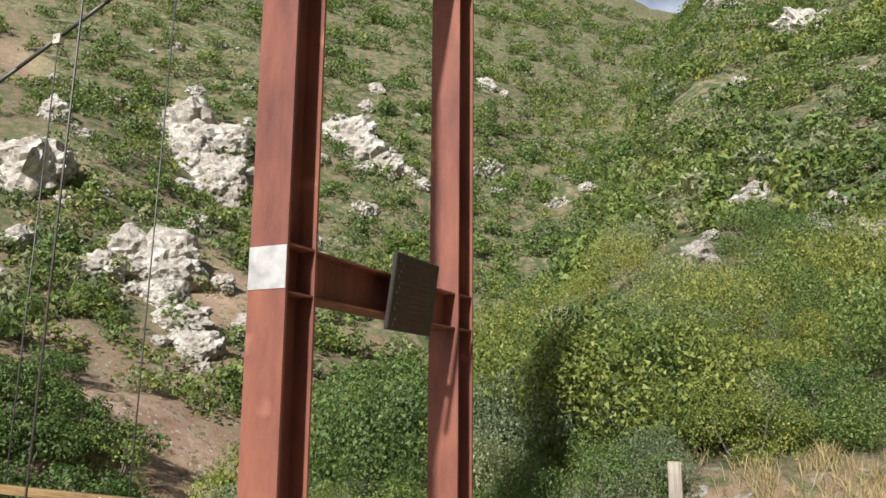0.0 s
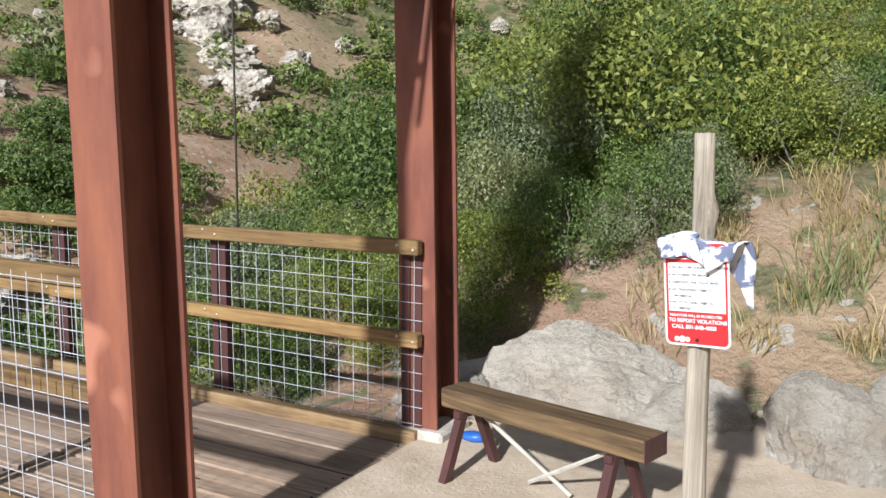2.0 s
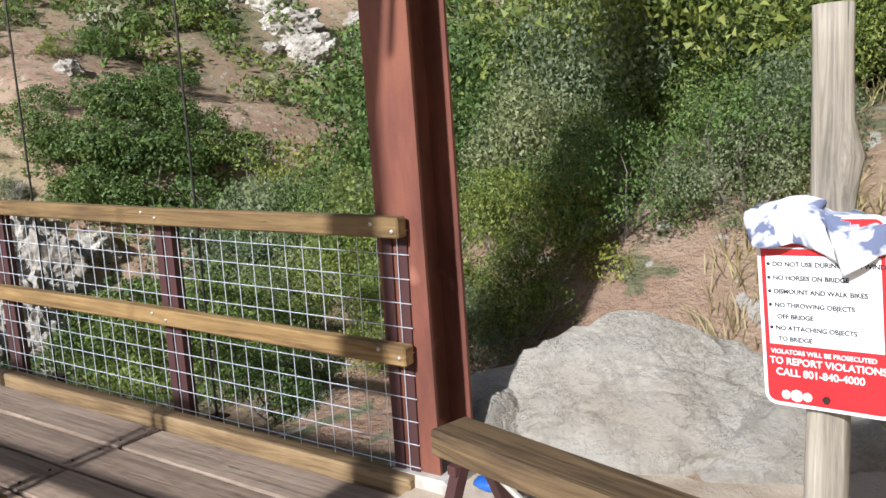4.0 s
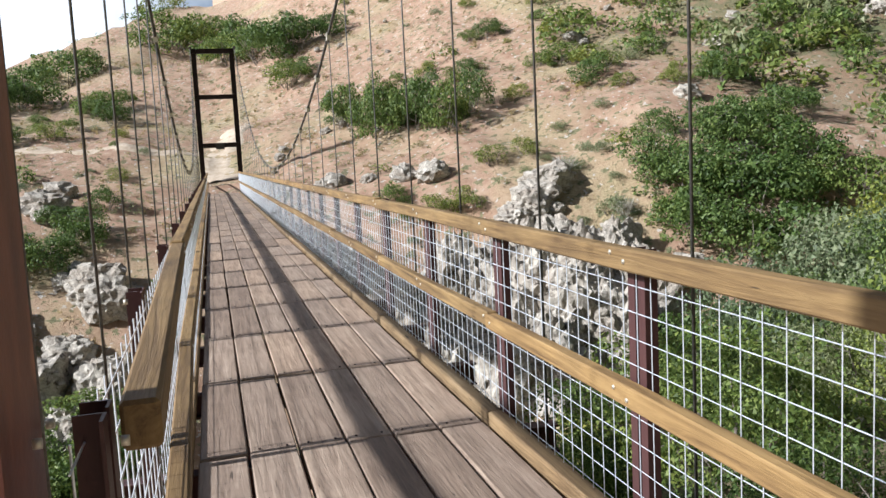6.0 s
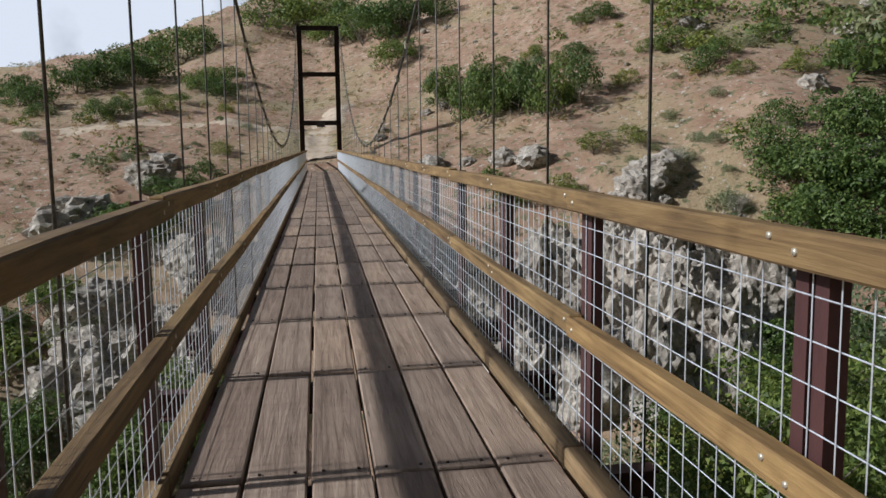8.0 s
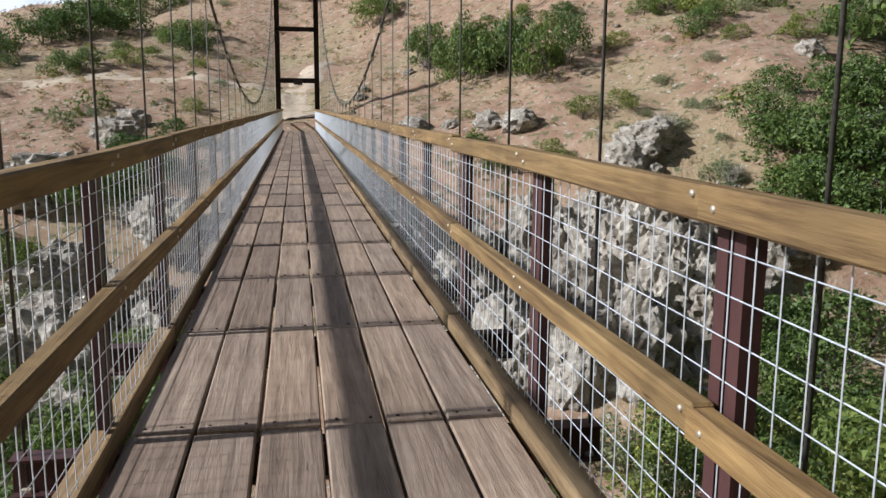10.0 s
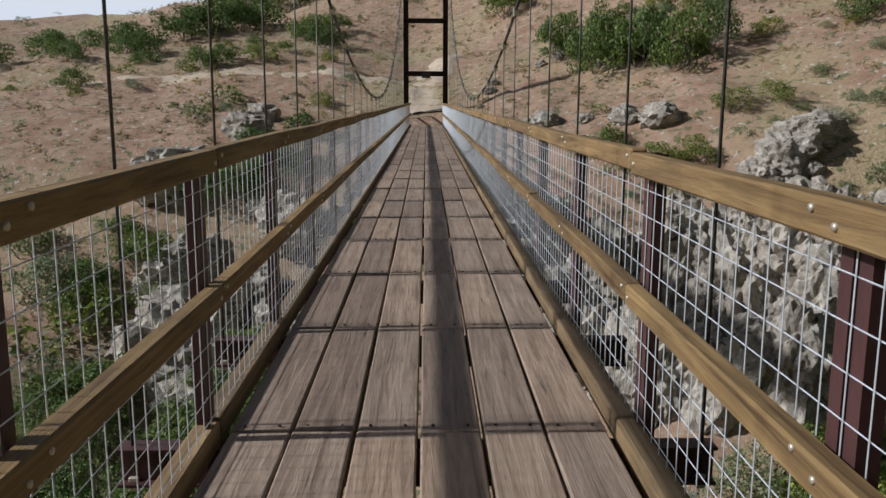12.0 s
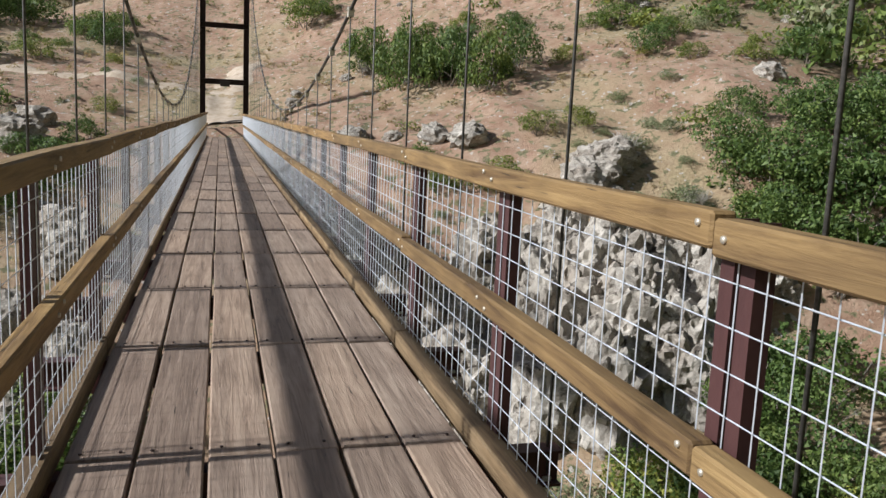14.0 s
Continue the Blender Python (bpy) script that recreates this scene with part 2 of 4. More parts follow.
def part(name, bm, mat, parent=None, label="", m=None, smooth=False):
    me = bm if isinstance(bm, bpy.types.Mesh) else mesh_of(name, bm, mat, smooth)
    ob = new(name, me)
    if parent is not None:
        ob.parent = parent
    if m is not None:
        ob.matrix_basis = m
    if label:
        ob["label"] = label
    return ob


def boxed(*dims, bevel=0.004):
    bm = bmesh.new()
    box(bm, *dims)
    if bevel:
        soften(bm, bevel)
    return bm


# ---- terrain ----
def smooth(a, b, x):
    t = min(1.0, max(0.0, (x - a) / (b - a)))
    return t * t * (3 - 2 * t)


def land(x, y):
    """Height of the ground: a gorge along x under the bridge, a dry slope beyond it, a green valley head to the east."""
    axis = 20 + 0.08 * x
    floor = -11 + (0.27 * x if x > 0 else 0.06 * x) + 0.33 * max(0.0, x - 60) - 0.25 * max(0.0, x - 330)
    u = y - axis
    wide = 25 - 0.7 * min(22, max(0.0, x)) + 4 * smooth(0, -40, x)
    if u >= 0:
        rim = 1.0 + 0.05 * max(0.0, x) + max(0.0, 0.2 * (x - 30))
        rim = max(rim, floor + 3)
        if u < wide:
            return floor + (rim - floor) * smooth(0.05, 1.08, u / wide)
        slope = 0.30 + 0.34 * smooth(0, 55, x) - 0.14 * smooth(-4, -45, x)
        d = u - wide
        rise = slope * d if d < 90 else slope * (90 + 0.55 * (d - 90))
        rise *= smooth(-3, 7, d) * 0.75 + 0.25
        return rim + rise - (0.32 + slope) * max(0.0, d - 130) * smooth(20, -10, x)
    # the near side
    bank = 0.42 * max(0.0, x - 1.9) - 0.24 * max(0.0, x - 5) + 0.16 * max(0.0, x - 14) + 0.24 * max(0.0, x - 32)
    high = bank + 0.10 * max(0.0, -y) * smooth(2.5, 12, x) + 0.25 * max(0.0, -y - 9)
    high += 0.7 * (max(0.0, -y - 8) - max(0.0, -y - 70)) * (0.35 + 0.65 * smooth(60, 25, x))   # assumed steep hillside behind the landing, unseen, added to block low sky light
    high -= 0.1 * max(0.0, -x - 3) * smooth(-3, 3, y)
    near = -20.0
    if u > near:
        t = smooth(0.0, 0.9, (u - near) / -near)
        return high * (1 - t) + max(floor, -11) * t
    return high


def ground_height(x, y):
    z = land(x, y)
    d = math.hypot(x + 1, y + 1)
    rough = smooth(3.0, 14.0, d) if not (-4 < x < 2.4 and y < 1) else 0.0
    p = Vector((x, y, 0))
    far = smooth(25, 90, d)
    z += rough * (0.5 * noise.fractal(p * 0.22, 0.9, 2.1, 4) + 0.08 * noise.noise(p * 1.7))
    z += far * 3.0 * noise.fractal(p * 0.035, 1.0, 2.0, 4)
    return z


def cover(x, y):
    """How thick scrub grows, 0 to 1."""
    p = Vector((x, y, 3.0))
    n = noise.fractal(p * 0.05, 0.9, 2.0, 4)
    base = 0.5 * smooth(10, 24, x - 0.25 * max(0, y - 45)) + 0.55 * smooth(40, 90, x - 0.4 * max(0, y - 50))
    base += 0.75 * smooth(2.0, 6.0, x) * smooth(9, 2, y) + 0.65 * smooth(-1.5, -5, x) * smooth(2, 6, y) * smooth(38, 28, y)
    base += 0.5 * smooth(70, 110, y) * smooth(25, -10, abs(x + 8)) * smooth(0, 0.3, n)
    base += 0.85 * smooth(-1.0, -9.0, y - 20 - 0.08 * x) * smooth(0.8, 3, y) * smooth(-30, 0, x)
    # last term: thick dark scrub on the unseen hillside behind, cuts its bounced light
    base += 0.3 * smooth(27, 42, x) + 1.2 * smooth(-7, -11, y)
    return min(1.0, max(0.0, base + 0.55 * n - 0.25))


def spread(n, centre, near, far):
    out = []
    for k in range(n + 1):
        s = 2 * k / n - 1
        out.append(centre + near * s + math.copysign(far * abs(s) ** 4.5, s))
    return out


def build_ground():
    xs, ys = spread(250, 8, 42, 1300), spread(250, 22, 45, 1300)
    verts = [(x, y, ground_height(x, y)) for y in ys for x in xs]
    n = len(xs)
    faces = [(j * n + i, j * n + i + 1, (j + 1) * n + i + 1, (j + 1) * n + i) for j in range(n - 1) for i in range(n - 1)]
    me = bpy.data.meshes.new("ground")
    me.from_pydata(verts, [], faces)
    at = me.attributes.new("cover", "FLOAT", "POINT")
    at.data.foreach_set("value", [smooth(0.2, 0.7, cover(v[0], v[1])) for v in verts])
    me.materials.append(GROUND)
    for p in me.polygons:
        p.use_smooth = True
    return tagged(new("ground", me), "dry stony hillsides with scrub round a gorge", "ground", kind="structure")


build_ground()


def build_path():
    """The trodden landing before the bridge."""
    bm = bmesh.new()
    rows = []
    for j in range(29):
        y = 0.06 - 0.2 * j
        half = 1.9 + 0.25 * math.sin(j * 0.9) + 0.05 * j
        row = []
        for i in range(15):
            x = -0.1 + half * (i / 7 - 1)
            edge = 1 if i in (0, 14) or j == 28 else 0
            row.append(bm.verts.new((x, y, 0.012 + max(0, land(x, y)) + 0.012 * noise.noise(Vector((x * 2, y * 2, 0))) - 0.06 * edge)))
        rows.append(row)
    for j in range(28):
        for i in range(14):
            bm.faces.new((rows[j][i], rows[j + 1][i], rows[j + 1][i + 1], rows[j][i + 1]))
    tagged(part("pavement", bm, path_material(), smooth=True), "trodden sandy landing at the bridge end", "path", kind="structure")


build_path()

# ---- bridge ----
BAY, BAYS = 1.524, 30
TILT = math.degrees(math.atan(0.023))
BRIDGE = pose(0.215, 0, 0, TILT, 0, 0.21)
END = BAY * BAYS


def on_bridge(x, y, z, rz=0):
    return BRIDGE @ pose(x, y, z, 0, 0, rz)


def i_beam(half, flange, z0, z1, thick=0.012, web=0.005):
    """A beam of I section lying along x."""
    bm = bmesh.new()
    ring = [(-flange, z0), (flange, z0), (flange, z0 + thick), (web, z0 + thick), (web, z1 - thick), (flange, z1 - thick),
            (flange, z1), (-flange, z1), (-flange, z1 - thick), (-web, z1 - thick), (-web, z0 + thick), (-flange, z0 + thick)]
    ends = [[bm.verts.new((x, y, z)) for y, z in ring] for x in (-half, half)]
    for k in range(12):
        bm.faces.new((ends[0][k], ends[1][k], ends[1][(k + 1) % 12], ends[0][(k + 1) % 12]))
    bm.faces.new(ends[0])
    bm.faces.new(ends[1][::-1])
    bmesh.ops.recalc_face_normals(bm, faces=bm.faces[:])
    return bm


def build_deck():
    deck = tagged(new("floor"), "weathered plank deck of the footbridge", "bridge deck", kind="structure")
    deck.matrix_basis = BRIDGE
    kinds = []
    for k in range(4):
        bm = boxed(-0.1185, 0.1185, 0.006, BAY - 0.006, -0.07, 0.0, bevel=0.007)
        for v in bm.verts:
            v.co.x += 0.002 * math.sin(v.co.y * 5 + k)
        kinds.append(mesh_of("plank", bm, DECK))
    for j in range(BAYS):
        for i in range(6):
            part("plank", kinds[(i + j * 3) % 4], DECK, deck, m=pose(-0.63 + 0.252 * i, j * BAY + 0.04 + random.uniform(-0.012, 0.012),
                 random.uniform(-0.007, 0.003), 0, random.uniform(-0.6, 0.6), random.uniform(-0.16, 0.16)))
    nail = bmesh.new()
    tube(nail, (0, 0, -0.003), (0, 0, 0.003), 0.007, 6)
    nail = mesh_of("nail", nail, DARK)
    for j in range(14):
        for i in range(6):
            for dx in (-0.07, 0.07):
                part("nail", nail, DARK, deck, m=pose(-0.63 + 0.252 * i + dx, j * BAY + 0.1, 0.001))
    kerb = mesh_of("kerb", boxed(-0.045, 0.045, 0.006, 2 * BAY - 0.006, -0.05, 0.055, bevel=0.008), KERB)
    for side in (-1, 1):
        for j in range(BAYS // 2):
            part("kerb", kerb, KERB, deck, "worn timber kerb", m=pose(side * 0.825, j * 2 * BAY + 0.04, random.uniform(-0.004, 0.004)))
    # steel floor beams
    beam = mesh_of("floor_beam", i_beam(1.2, 0.05, -0.24, -0.08), POST)
    for j in range(BAYS + 1):
        part("floor_beam", beam, POST, deck, m=pose(0, j * BAY + 0.1, 0))
    for x in (-0.5, 0.5):
        part("stringer", boxed(x - 0.04, x + 0.04, 0.05, END, -0.428, -0.245, bevel=0.006), POST, deck)
    return deck


build_deck()


def wire_panel(n_y, length):
    """Welded wire mesh, one bay long."""
    bm = bmesh.new()
    r = 0.0021
    step = length / n_y
    for k in range(n_y):
        tube(bm, (0, (k + 0.5) * step, -0.04), (0, (k + 0.5) * step, 1.085), r, 4)
    for k in range(12):
        z = -0.02 + 0.098 * k
        tube(bm, (0.005, 0, z), (0.005, length, z), r, 4)
    return mesh_of("wire_panel", bm, WIRE)


def build_railing(side):
    rail = tagged(new("railing"), "timber and wire mesh bridge railing on brown steel posts", "railing", "bridge railings")
    shift = 0.0 if side > 0 else 0.05
    first = 0.03 if side > 0 else 0.2
    rail.matrix_basis = BRIDGE @ pose(shift, 0, 0)
    inward = side < 0     # the first board of this side stands a little inwards
    panel = wire_panel(15, BAY)
    post = {}
    for depth in (0.011, 0.05):
        bm = bmesh.new()
        ring = [(0, 0), (0, 0.05), (0.006, 0.05), (0.006, 0.006), (depth, 0.006), (depth, 0)]
        lo = [bm.verts.new((x, y, -0.24)) for x, y in ring]
        hi = [bm.verts.new((x, y, 1.1)) for x, y in ring]
        for k in range(6):
            bm.faces.new((lo[k], hi[k], hi[(k + 1) % 6], lo[(k + 1) % 6]))
        bm.faces.new(hi[::-1])
        bm.faces.new(lo)
        bmesh.ops.recalc_face_normals(bm, faces=bm.faces[:])
        post[depth] = mesh_of("post", bm, POST)
    bolt = bmesh.new()
    tube(bolt, (-0.006, 0, 0), (0.006, 0, 0), 0.0085, 8)
    bolt = mesh_of("bolt", bolt, BOLT, True)
    # boards span two bays; the first one starts at the tower
    boards = []
    for k in range(3):
        bm = boxed(-0.031, 0.031, 0.003, 2 * BAY - 0.003, -0.045, 0.036, bevel=0.007)
        bmesh.ops.bisect_plane(bm, geom=bm.verts[:] + bm.edges[:] + bm.faces[:], plane_co=(0, BAY, 0), plane_no=(0, 1, 0))
        for v in bm.verts:
            v.co.z += 0.006 * math.sin(v.co.y * 1.3 + k * 2)
        boards.append(mesh_of("rail_board", bm, RAIL))
    for j in range(BAYS):
        y = j * BAY
        part("wire_panel", panel, WIRE, rail, "galvanised welded wire mesh", m=pose(side * 0.852, y + 0.04, 0))
        rail.children[-1]["kind"] = "stuff"
        if j % 2 == 0:
            for z in (1.075, 0.575):
                part("rail_board", boards[random.randrange(3)], RAIL, rail, m=pose(side * 0.816 + (0.05 if inward and j == 0 else 0.0), y + (first if j == 0 else 0.0), z + random.uniform(-0.004, 0.004), 0, 0, 0.94 if inward and j == 0 else random.uniform(-0.06, 0.06)))
    for j in range(BAYS + 1):
        y = j * BAY + ((0.11 if side > 0 else 0.2) if j == 0 else 0)
        turn = 0 if side > 0 else 180
        for dy in (-0.062, 0.012):
            part("post", post[0.011 if j == 0 and side > 0 else 0.05], POST, rail, m=pose(side * 0.857 + (0.045 if inward and j == 0 else 0.0), y + (dy if side > 0 else -dy), 0, 0, 0, turn))
        if j < 16:
            for z in (1.075, 0.575):
                for dy in (-0.05, 0.05):
                    part("bolt", bolt, BOLT, rail, "bright bolt head", m=pose(side * 0.785, y + dy, z + 0.012 * (1 if dy > 0 else -1)))
                    if side < 0 and j < 4:
                        part("bolt", bolt, BOLT, rail, m=pose(side * 0.905, y + dy, z))
    return rail


build_railing(1)
build_railing(-1)

TOWER_H = 7.75


def build_tower(far):
    base = BRIDGE @ Vector((0, END + 0.6 if far else 0.06, 0))
    name = "near-black" if far else "rusty red"
    tower = tagged(new("bridge_tower"), name + " steel frame tower of two I-beam columns", "bridge tower")
    tower.matrix_basis = pose(base.x, base.y + (0 if far else 0.02), base.z, 0, 0, 0.21 if far else -0.9)
    mat = DARK if far else RUST
    for side in (-1, 1):
        bm = bmesh.new()
        a, b = side * 0.868, side * 1.125
        lo, hi = min(a, b), max(a, b)
        a, b, w = lo + 0.016, hi - 0.016, 0.006
        h = 0.114
        ring = [(lo, -h), (a, -h), (a, -w), (b, -w), (b, -h), (hi, -h), (hi, h), (b, h), (b, w), (a, w), (a, h), (lo, h)]
        foot = [bm.verts.new((x, y, -0.6)) for x, y in ring]
        head = [bm.verts.new((x, y, TOWER_H)) for x, y in ring]
        for k in range(12):
            bm.faces.new((foot[k], foot[(k + 1) % 12], head[(k + 1) % 12], head[k]))
        bm.faces.new(head)
        bm.faces.new(foot[::-1])
        col = part("column", bm, mat, tower)
        for z in (2.44, 2.68, 5.06, 5.28, TOWER_H - 0.25, TOWER_H - 0.01):
            bm = boxed(lo + 0.017, hi - 0.017, -0.11, 0.11, z - 0.006, z + 0.006, bevel=0)
            part("stiffener", bm, mat, col)
        part("footing", boxed(lo - 0.05, hi + 0.03, -0.17, 0.17, -0.7, 0.06, bevel=0.015), CONCRETE, tower, "concrete footing")
        part("cable_saddle", boxed(side * 1.15 - 0.07, side * 1.15 + 0.07, -0.2, 0.2, TOWER_H, TOWER_H + 0.09, bevel=0.02), DARK, tower)
    for z0, z1 in ((2.434, 2.686), (5.054, 5.286), (TOWER_H - 0.256, TOWER_H - 0.004)):
        part("crossbeam", i_beam(0.867, 0.09, z0, z1), mat, tower)
    if not far:
        bm = boxed(-1.129, -1.1255, -0.113, 0.113, 2.455, 2.67, bevel=0)
        part("white_patch", bm, WHITE, tower, "weathered white painted patch")
        plaque = part("plaque", boxed(-0.28, 0.28, -0.015, 0.015, -0.23, 0.23, bevel=0.006), PLAQUE, tower, "dark bronze plaque with raised lines", m=pose(0.12, -0.15, 2.57, 8, 0, 0))
        for k in range(13):
            bm = boxed(-0.23 + 0.02 * (k % 3), 0.23 - 0.03 * (k % 4), -0.0175, -0.015, -0.205 + 0.032 * k, -0.19 + 0.032 * k, bevel=0)
            part("raised_line", bm, POST, plaque)
        part("bracket", boxed(0.08, 0.16, -0.128, -0.091, 2.45, 2.49, bevel=0.003), RUST, tower)
    else:
        part("plaque", boxed(-0.2, 0.25, -0.125, -0.1, 2.34, 2.62, bevel=0.006), PLAQUE, tower)
    return tower


build_tower(False)
build_tower(True)
SPAN_MID, LOW = 0.5 * END + 0.4, 1.32


def cable_z(y):
    return LOW + (TOWER_H + 0.08 - LOW) * ((y - SPAN_MID) / SPAN_MID) ** 2


def build_cables():
    clamp = bmesh.new()
    box(clamp, -0.03, 0.03, -0.05, 0.05, -0.07, 0.035)
    tube(clamp, (-0.05, 0.02, 0), (0.05, 0.02, 0), 0.012, 6)
    clamp = mesh_of("clamp", clamp, BOLT)
    for side in (-1, 1):
        cable = tagged(new("suspension_cable"), "dark twisted steel main cable of the footbridge", "cable", "main cables")
        cable.matrix_basis = BRIDGE
        bm = bmesh.new()
        n = 80
        for k in range(n):
            y0, y1 = 2 * SPAN_MID * k / n, 2 * SPAN_MID * (k + 1) / n
            tube(bm, (side * 1.15, y0, cable_z(y0)), (side * 1.15, y1, cable_z(y1)), 0.021, 6)
        part("rope", bm, ROPE, cable, smooth=True)
        for j in range(1, BAYS):
            y = j * BAY + 0.1
            part("clamp", clamp, BOLT, cable, m=pose(side * 1.15, y, cable_z(y)))
            bm = bmesh.new()
            tube(bm, (0, 0, 0), (0, 0, cable_z(y) + 0.2), 0.0075, 6)
            rod = tagged(new("suspender"), "thin dark steel hanger rod from cable to deck", "hanger rod", "hanger rods")
            rod.matrix_basis = on_bridge(side * 1.15, y, -0.2)
            part("rod", bm, ROPE, rod, smooth=True)
            part("lower_nut", boxed(-0.02, 0.02, -0.02, 0.02, -0.07, -0.01, bevel=0.004), BOLT, rod)


build_cables()


# ---- plants and stones ----
def leaf_cloud(n, blobs, size, seed, flat=0.75):
    """Verts and faces of leaf quads spread over lumpy blobs: rows of (x, y, z, radius)."""
    rng = np.random.default_rng(seed)
    blobs = np.array(blobs)
    w = blobs[:, 3] ** 2
    pick = rng.choice(len(blobs), n, p=w / w.sum())
    d = rng.normal(size=(n, 3))
    d /= np.linalg.norm(d, axis=1)[:, None]
    d[:, 2] = np.where(d[:, 2] < -0.75, -d[:, 2], d[:, 2])
    r = blobs[pick, 3] * rng.uniform(0.62, 1.08, n)
    c = blobs[pick, :3] + d * r[:, None] * np.array((1, 1, flat))
    nrm = d + rng.normal(scale=0.55, size=(n, 3))
    nrm /= np.linalg.norm(nrm, axis=1)[:, None]
    a = np.cross(nrm, rng.normal(size=(n, 3)))
    a /= np.linalg.norm(a, axis=1)[:, None]
    b = np.cross(nrm, a)
    s = (size * rng.uniform(0.6, 1.35, n))[:, None]
    v = np.stack((c - a * s, c + a * s * 0.75 - b * s * 0.6, c + a * s * 0.75 + b * s * 0.6), 1).reshape(-1, 3)
    f = np.arange(3 * n).reshape(-1, 3)
    return v, f


def dome(seed, count, width, height):
    rng = np.random.default_rng(seed)
    out = [(0, 0, height * 0.5, width * 0.5)]
    for k in range(count):
        ang, rad = rng.uniform(0, 6.283), width * math.sqrt(rng.uniform(0.02, 1)) * 0.85
        top = height * (1 - 0.55 * (rad / width) ** 2)
        z = rng.uniform(0.08, 0.85) * top
        out.append((rad * math.cos(ang), rad * math.sin(ang), z, width * rng.uniform(0.2, 0.38)))
    return out


def mesh_from(name, v, f, mat):
    me = bpy.data.meshes.new(name)
    me.from_pydata(v.tolist() if hasattr(v, "tolist") else v, [], f.tolist() if hasattr(f, "tolist") else f)
    me.materials.append(mat)
    return me


def trunk_mesh(seed, height, spread_to, stems=5, r=0.03):
    rng = random.Random(seed)
    bm = bmesh.new()
    for k in range(stems):
        ang = rng.uniform(0, 6.283)
        p = Vector((0.06 * math.cos(ang), 0.06 * math.sin(ang), -0.3))
        way = Vector((math.cos(ang) * spread_to, math.sin(ang) * spread_to, height))
        rad = r * rng.uniform(0.7, 1.2)
        for j in range(4):
            q = p + way * 0.24 + Vector((rng.uniform(-1, 1), rng.uniform(-1, 1), 0)) * 0.08 * height
            tube(bm, p, q, rad, 5, rad * 0.72)
            if j > 0:
                tube(bm, q, q + Vector((rng.uniform(-1, 1), rng.uniform(-1, 1), rng.uniform(0.2, 0.9))) * 0.3 * height, rad * 0.5, 4, rad * 0.2)
            p, rad = q, rad * 0.72
    return mesh_of("stem", bm, TWIG)


def shrub_kind(seed, leaves, leaf, mat, width=1.0, height=1.35, lumps=18):
    v, f = leaf_cloud(leaves, dome(seed, lumps, width, height), leaf, seed)
    return mesh_from("crown", v, f, mat), trunk_mesh(seed, height * 0.75, width * 0.55)


SHRUB = {
    "oak": [shrub_kind(k, 2600, 0.042, LEAF) for k in range(4)],
    "yellow": [shrub_kind(10 + k, 2300, 0.042, LEAFY) for k in range(3)],
    "sage": [shrub_kind(20 + k, 1600, 0.038, LEAFG, 1.0, 0.8) for k in range(2)],
    "near": [shrub_kind(30 + k, 5000, 0.0195, (LEAF, LEAFY, LEAF, LEAFY, LEAFG, LEAFY)[k], 1.0, 1.2, 26) for k in range(6)],
    "close": [shrub_kind(40 + k, 8600, 0.02, (LEAF, LEAFY, LEAFG, LEAFY, LEAF)[k], 1.0, 1.2, 22) for k in range(5)],
}
WORDS = {
    "oak": ("dense dark green scrub oak shrub on the dry slope", "scrub oaks"),
    "yellow": ("bright yellow-green leafy shrub on the slope", "yellow-green shrubs"),
    "sage": ("low grey-green sagebrush on dry earth", "sagebrushes"),
    "near": ("leafy green bush in the thicket above the gorge", "bushes above the gorge"),
    "close": ("leafy green bush growing beside the bridge end", "bushes by the bridge"),
}


def shrub(kind, x, y, size, tall=1.0, z=None):
    crown, stems = random.choice(SHRUB[kind])
    ob = tagged(new("shrub"), WORDS[kind][0], "shrub", WORDS[kind][1])
    ob.matrix_basis = pose(x, y, (ground_height(x, y) if z is None else z) - 0.06 * size, 0, 0, random.uniform(0, 360)) @ Matrix.Diagonal((size, size, size * tall, 1))
    part("crown", crown, None, ob)
    part("stem", stems, None, ob, "grey woody stems")
    return ob


THICKET = {}
HUES = {"oak_scrub_leaf": "dark green", "yellow_green_leaf": "yellow-green", "grey_green_sage_leaf": "grey-green", "dry_grass_blade": "dry straw-coloured"}


def thicket(kind, x, y, size, tall=1.0):
    """One more bush for the joined mass of leaves of its colour."""
    crown = random.choice(SHRUB[kind])[0]
    v = np.empty(len(crown.vertices) * 3, np.float32)
    crown.vertices.foreach_get("co", v)
    v = v.reshape(-1, 3) * (size, size, size * tall)
    a = random.uniform(0, 6.283)
    v = np.stack((v[:, 0] * math.cos(a) - v[:, 1] * math.sin(a), v[:, 0] * math.sin(a) + v[:, 1] * math.cos(a), v[:, 2]), 1)
    THICKET.setdefault(crown.materials[0].name, []).append(v + (x, y, ground_height(x, y) - 0.06 * size))


def leaves_of(name, chunks, mat, label, category):
    v = np.concatenate(chunks)
    n = len(v) // 3
    me = bpy.data.meshes.new(name)
    me.vertices.add(len(v))
    me.vertices.foreach_set("co", v.astype(np.float32).ravel())
    me.loops.add(n * 3)
    me.loops.foreach_set("vertex_index", np.arange(n * 3, dtype=np.int32))
    me.polygons.add(n)
    me.polygons.foreach_set("loop_start", np.arange(n, dtype=np.int32) * 3)
    me.update(calc_edges=True)
    me.materials.append(mat)
    return tagged(new(name, me), label, category, kind="stuff")


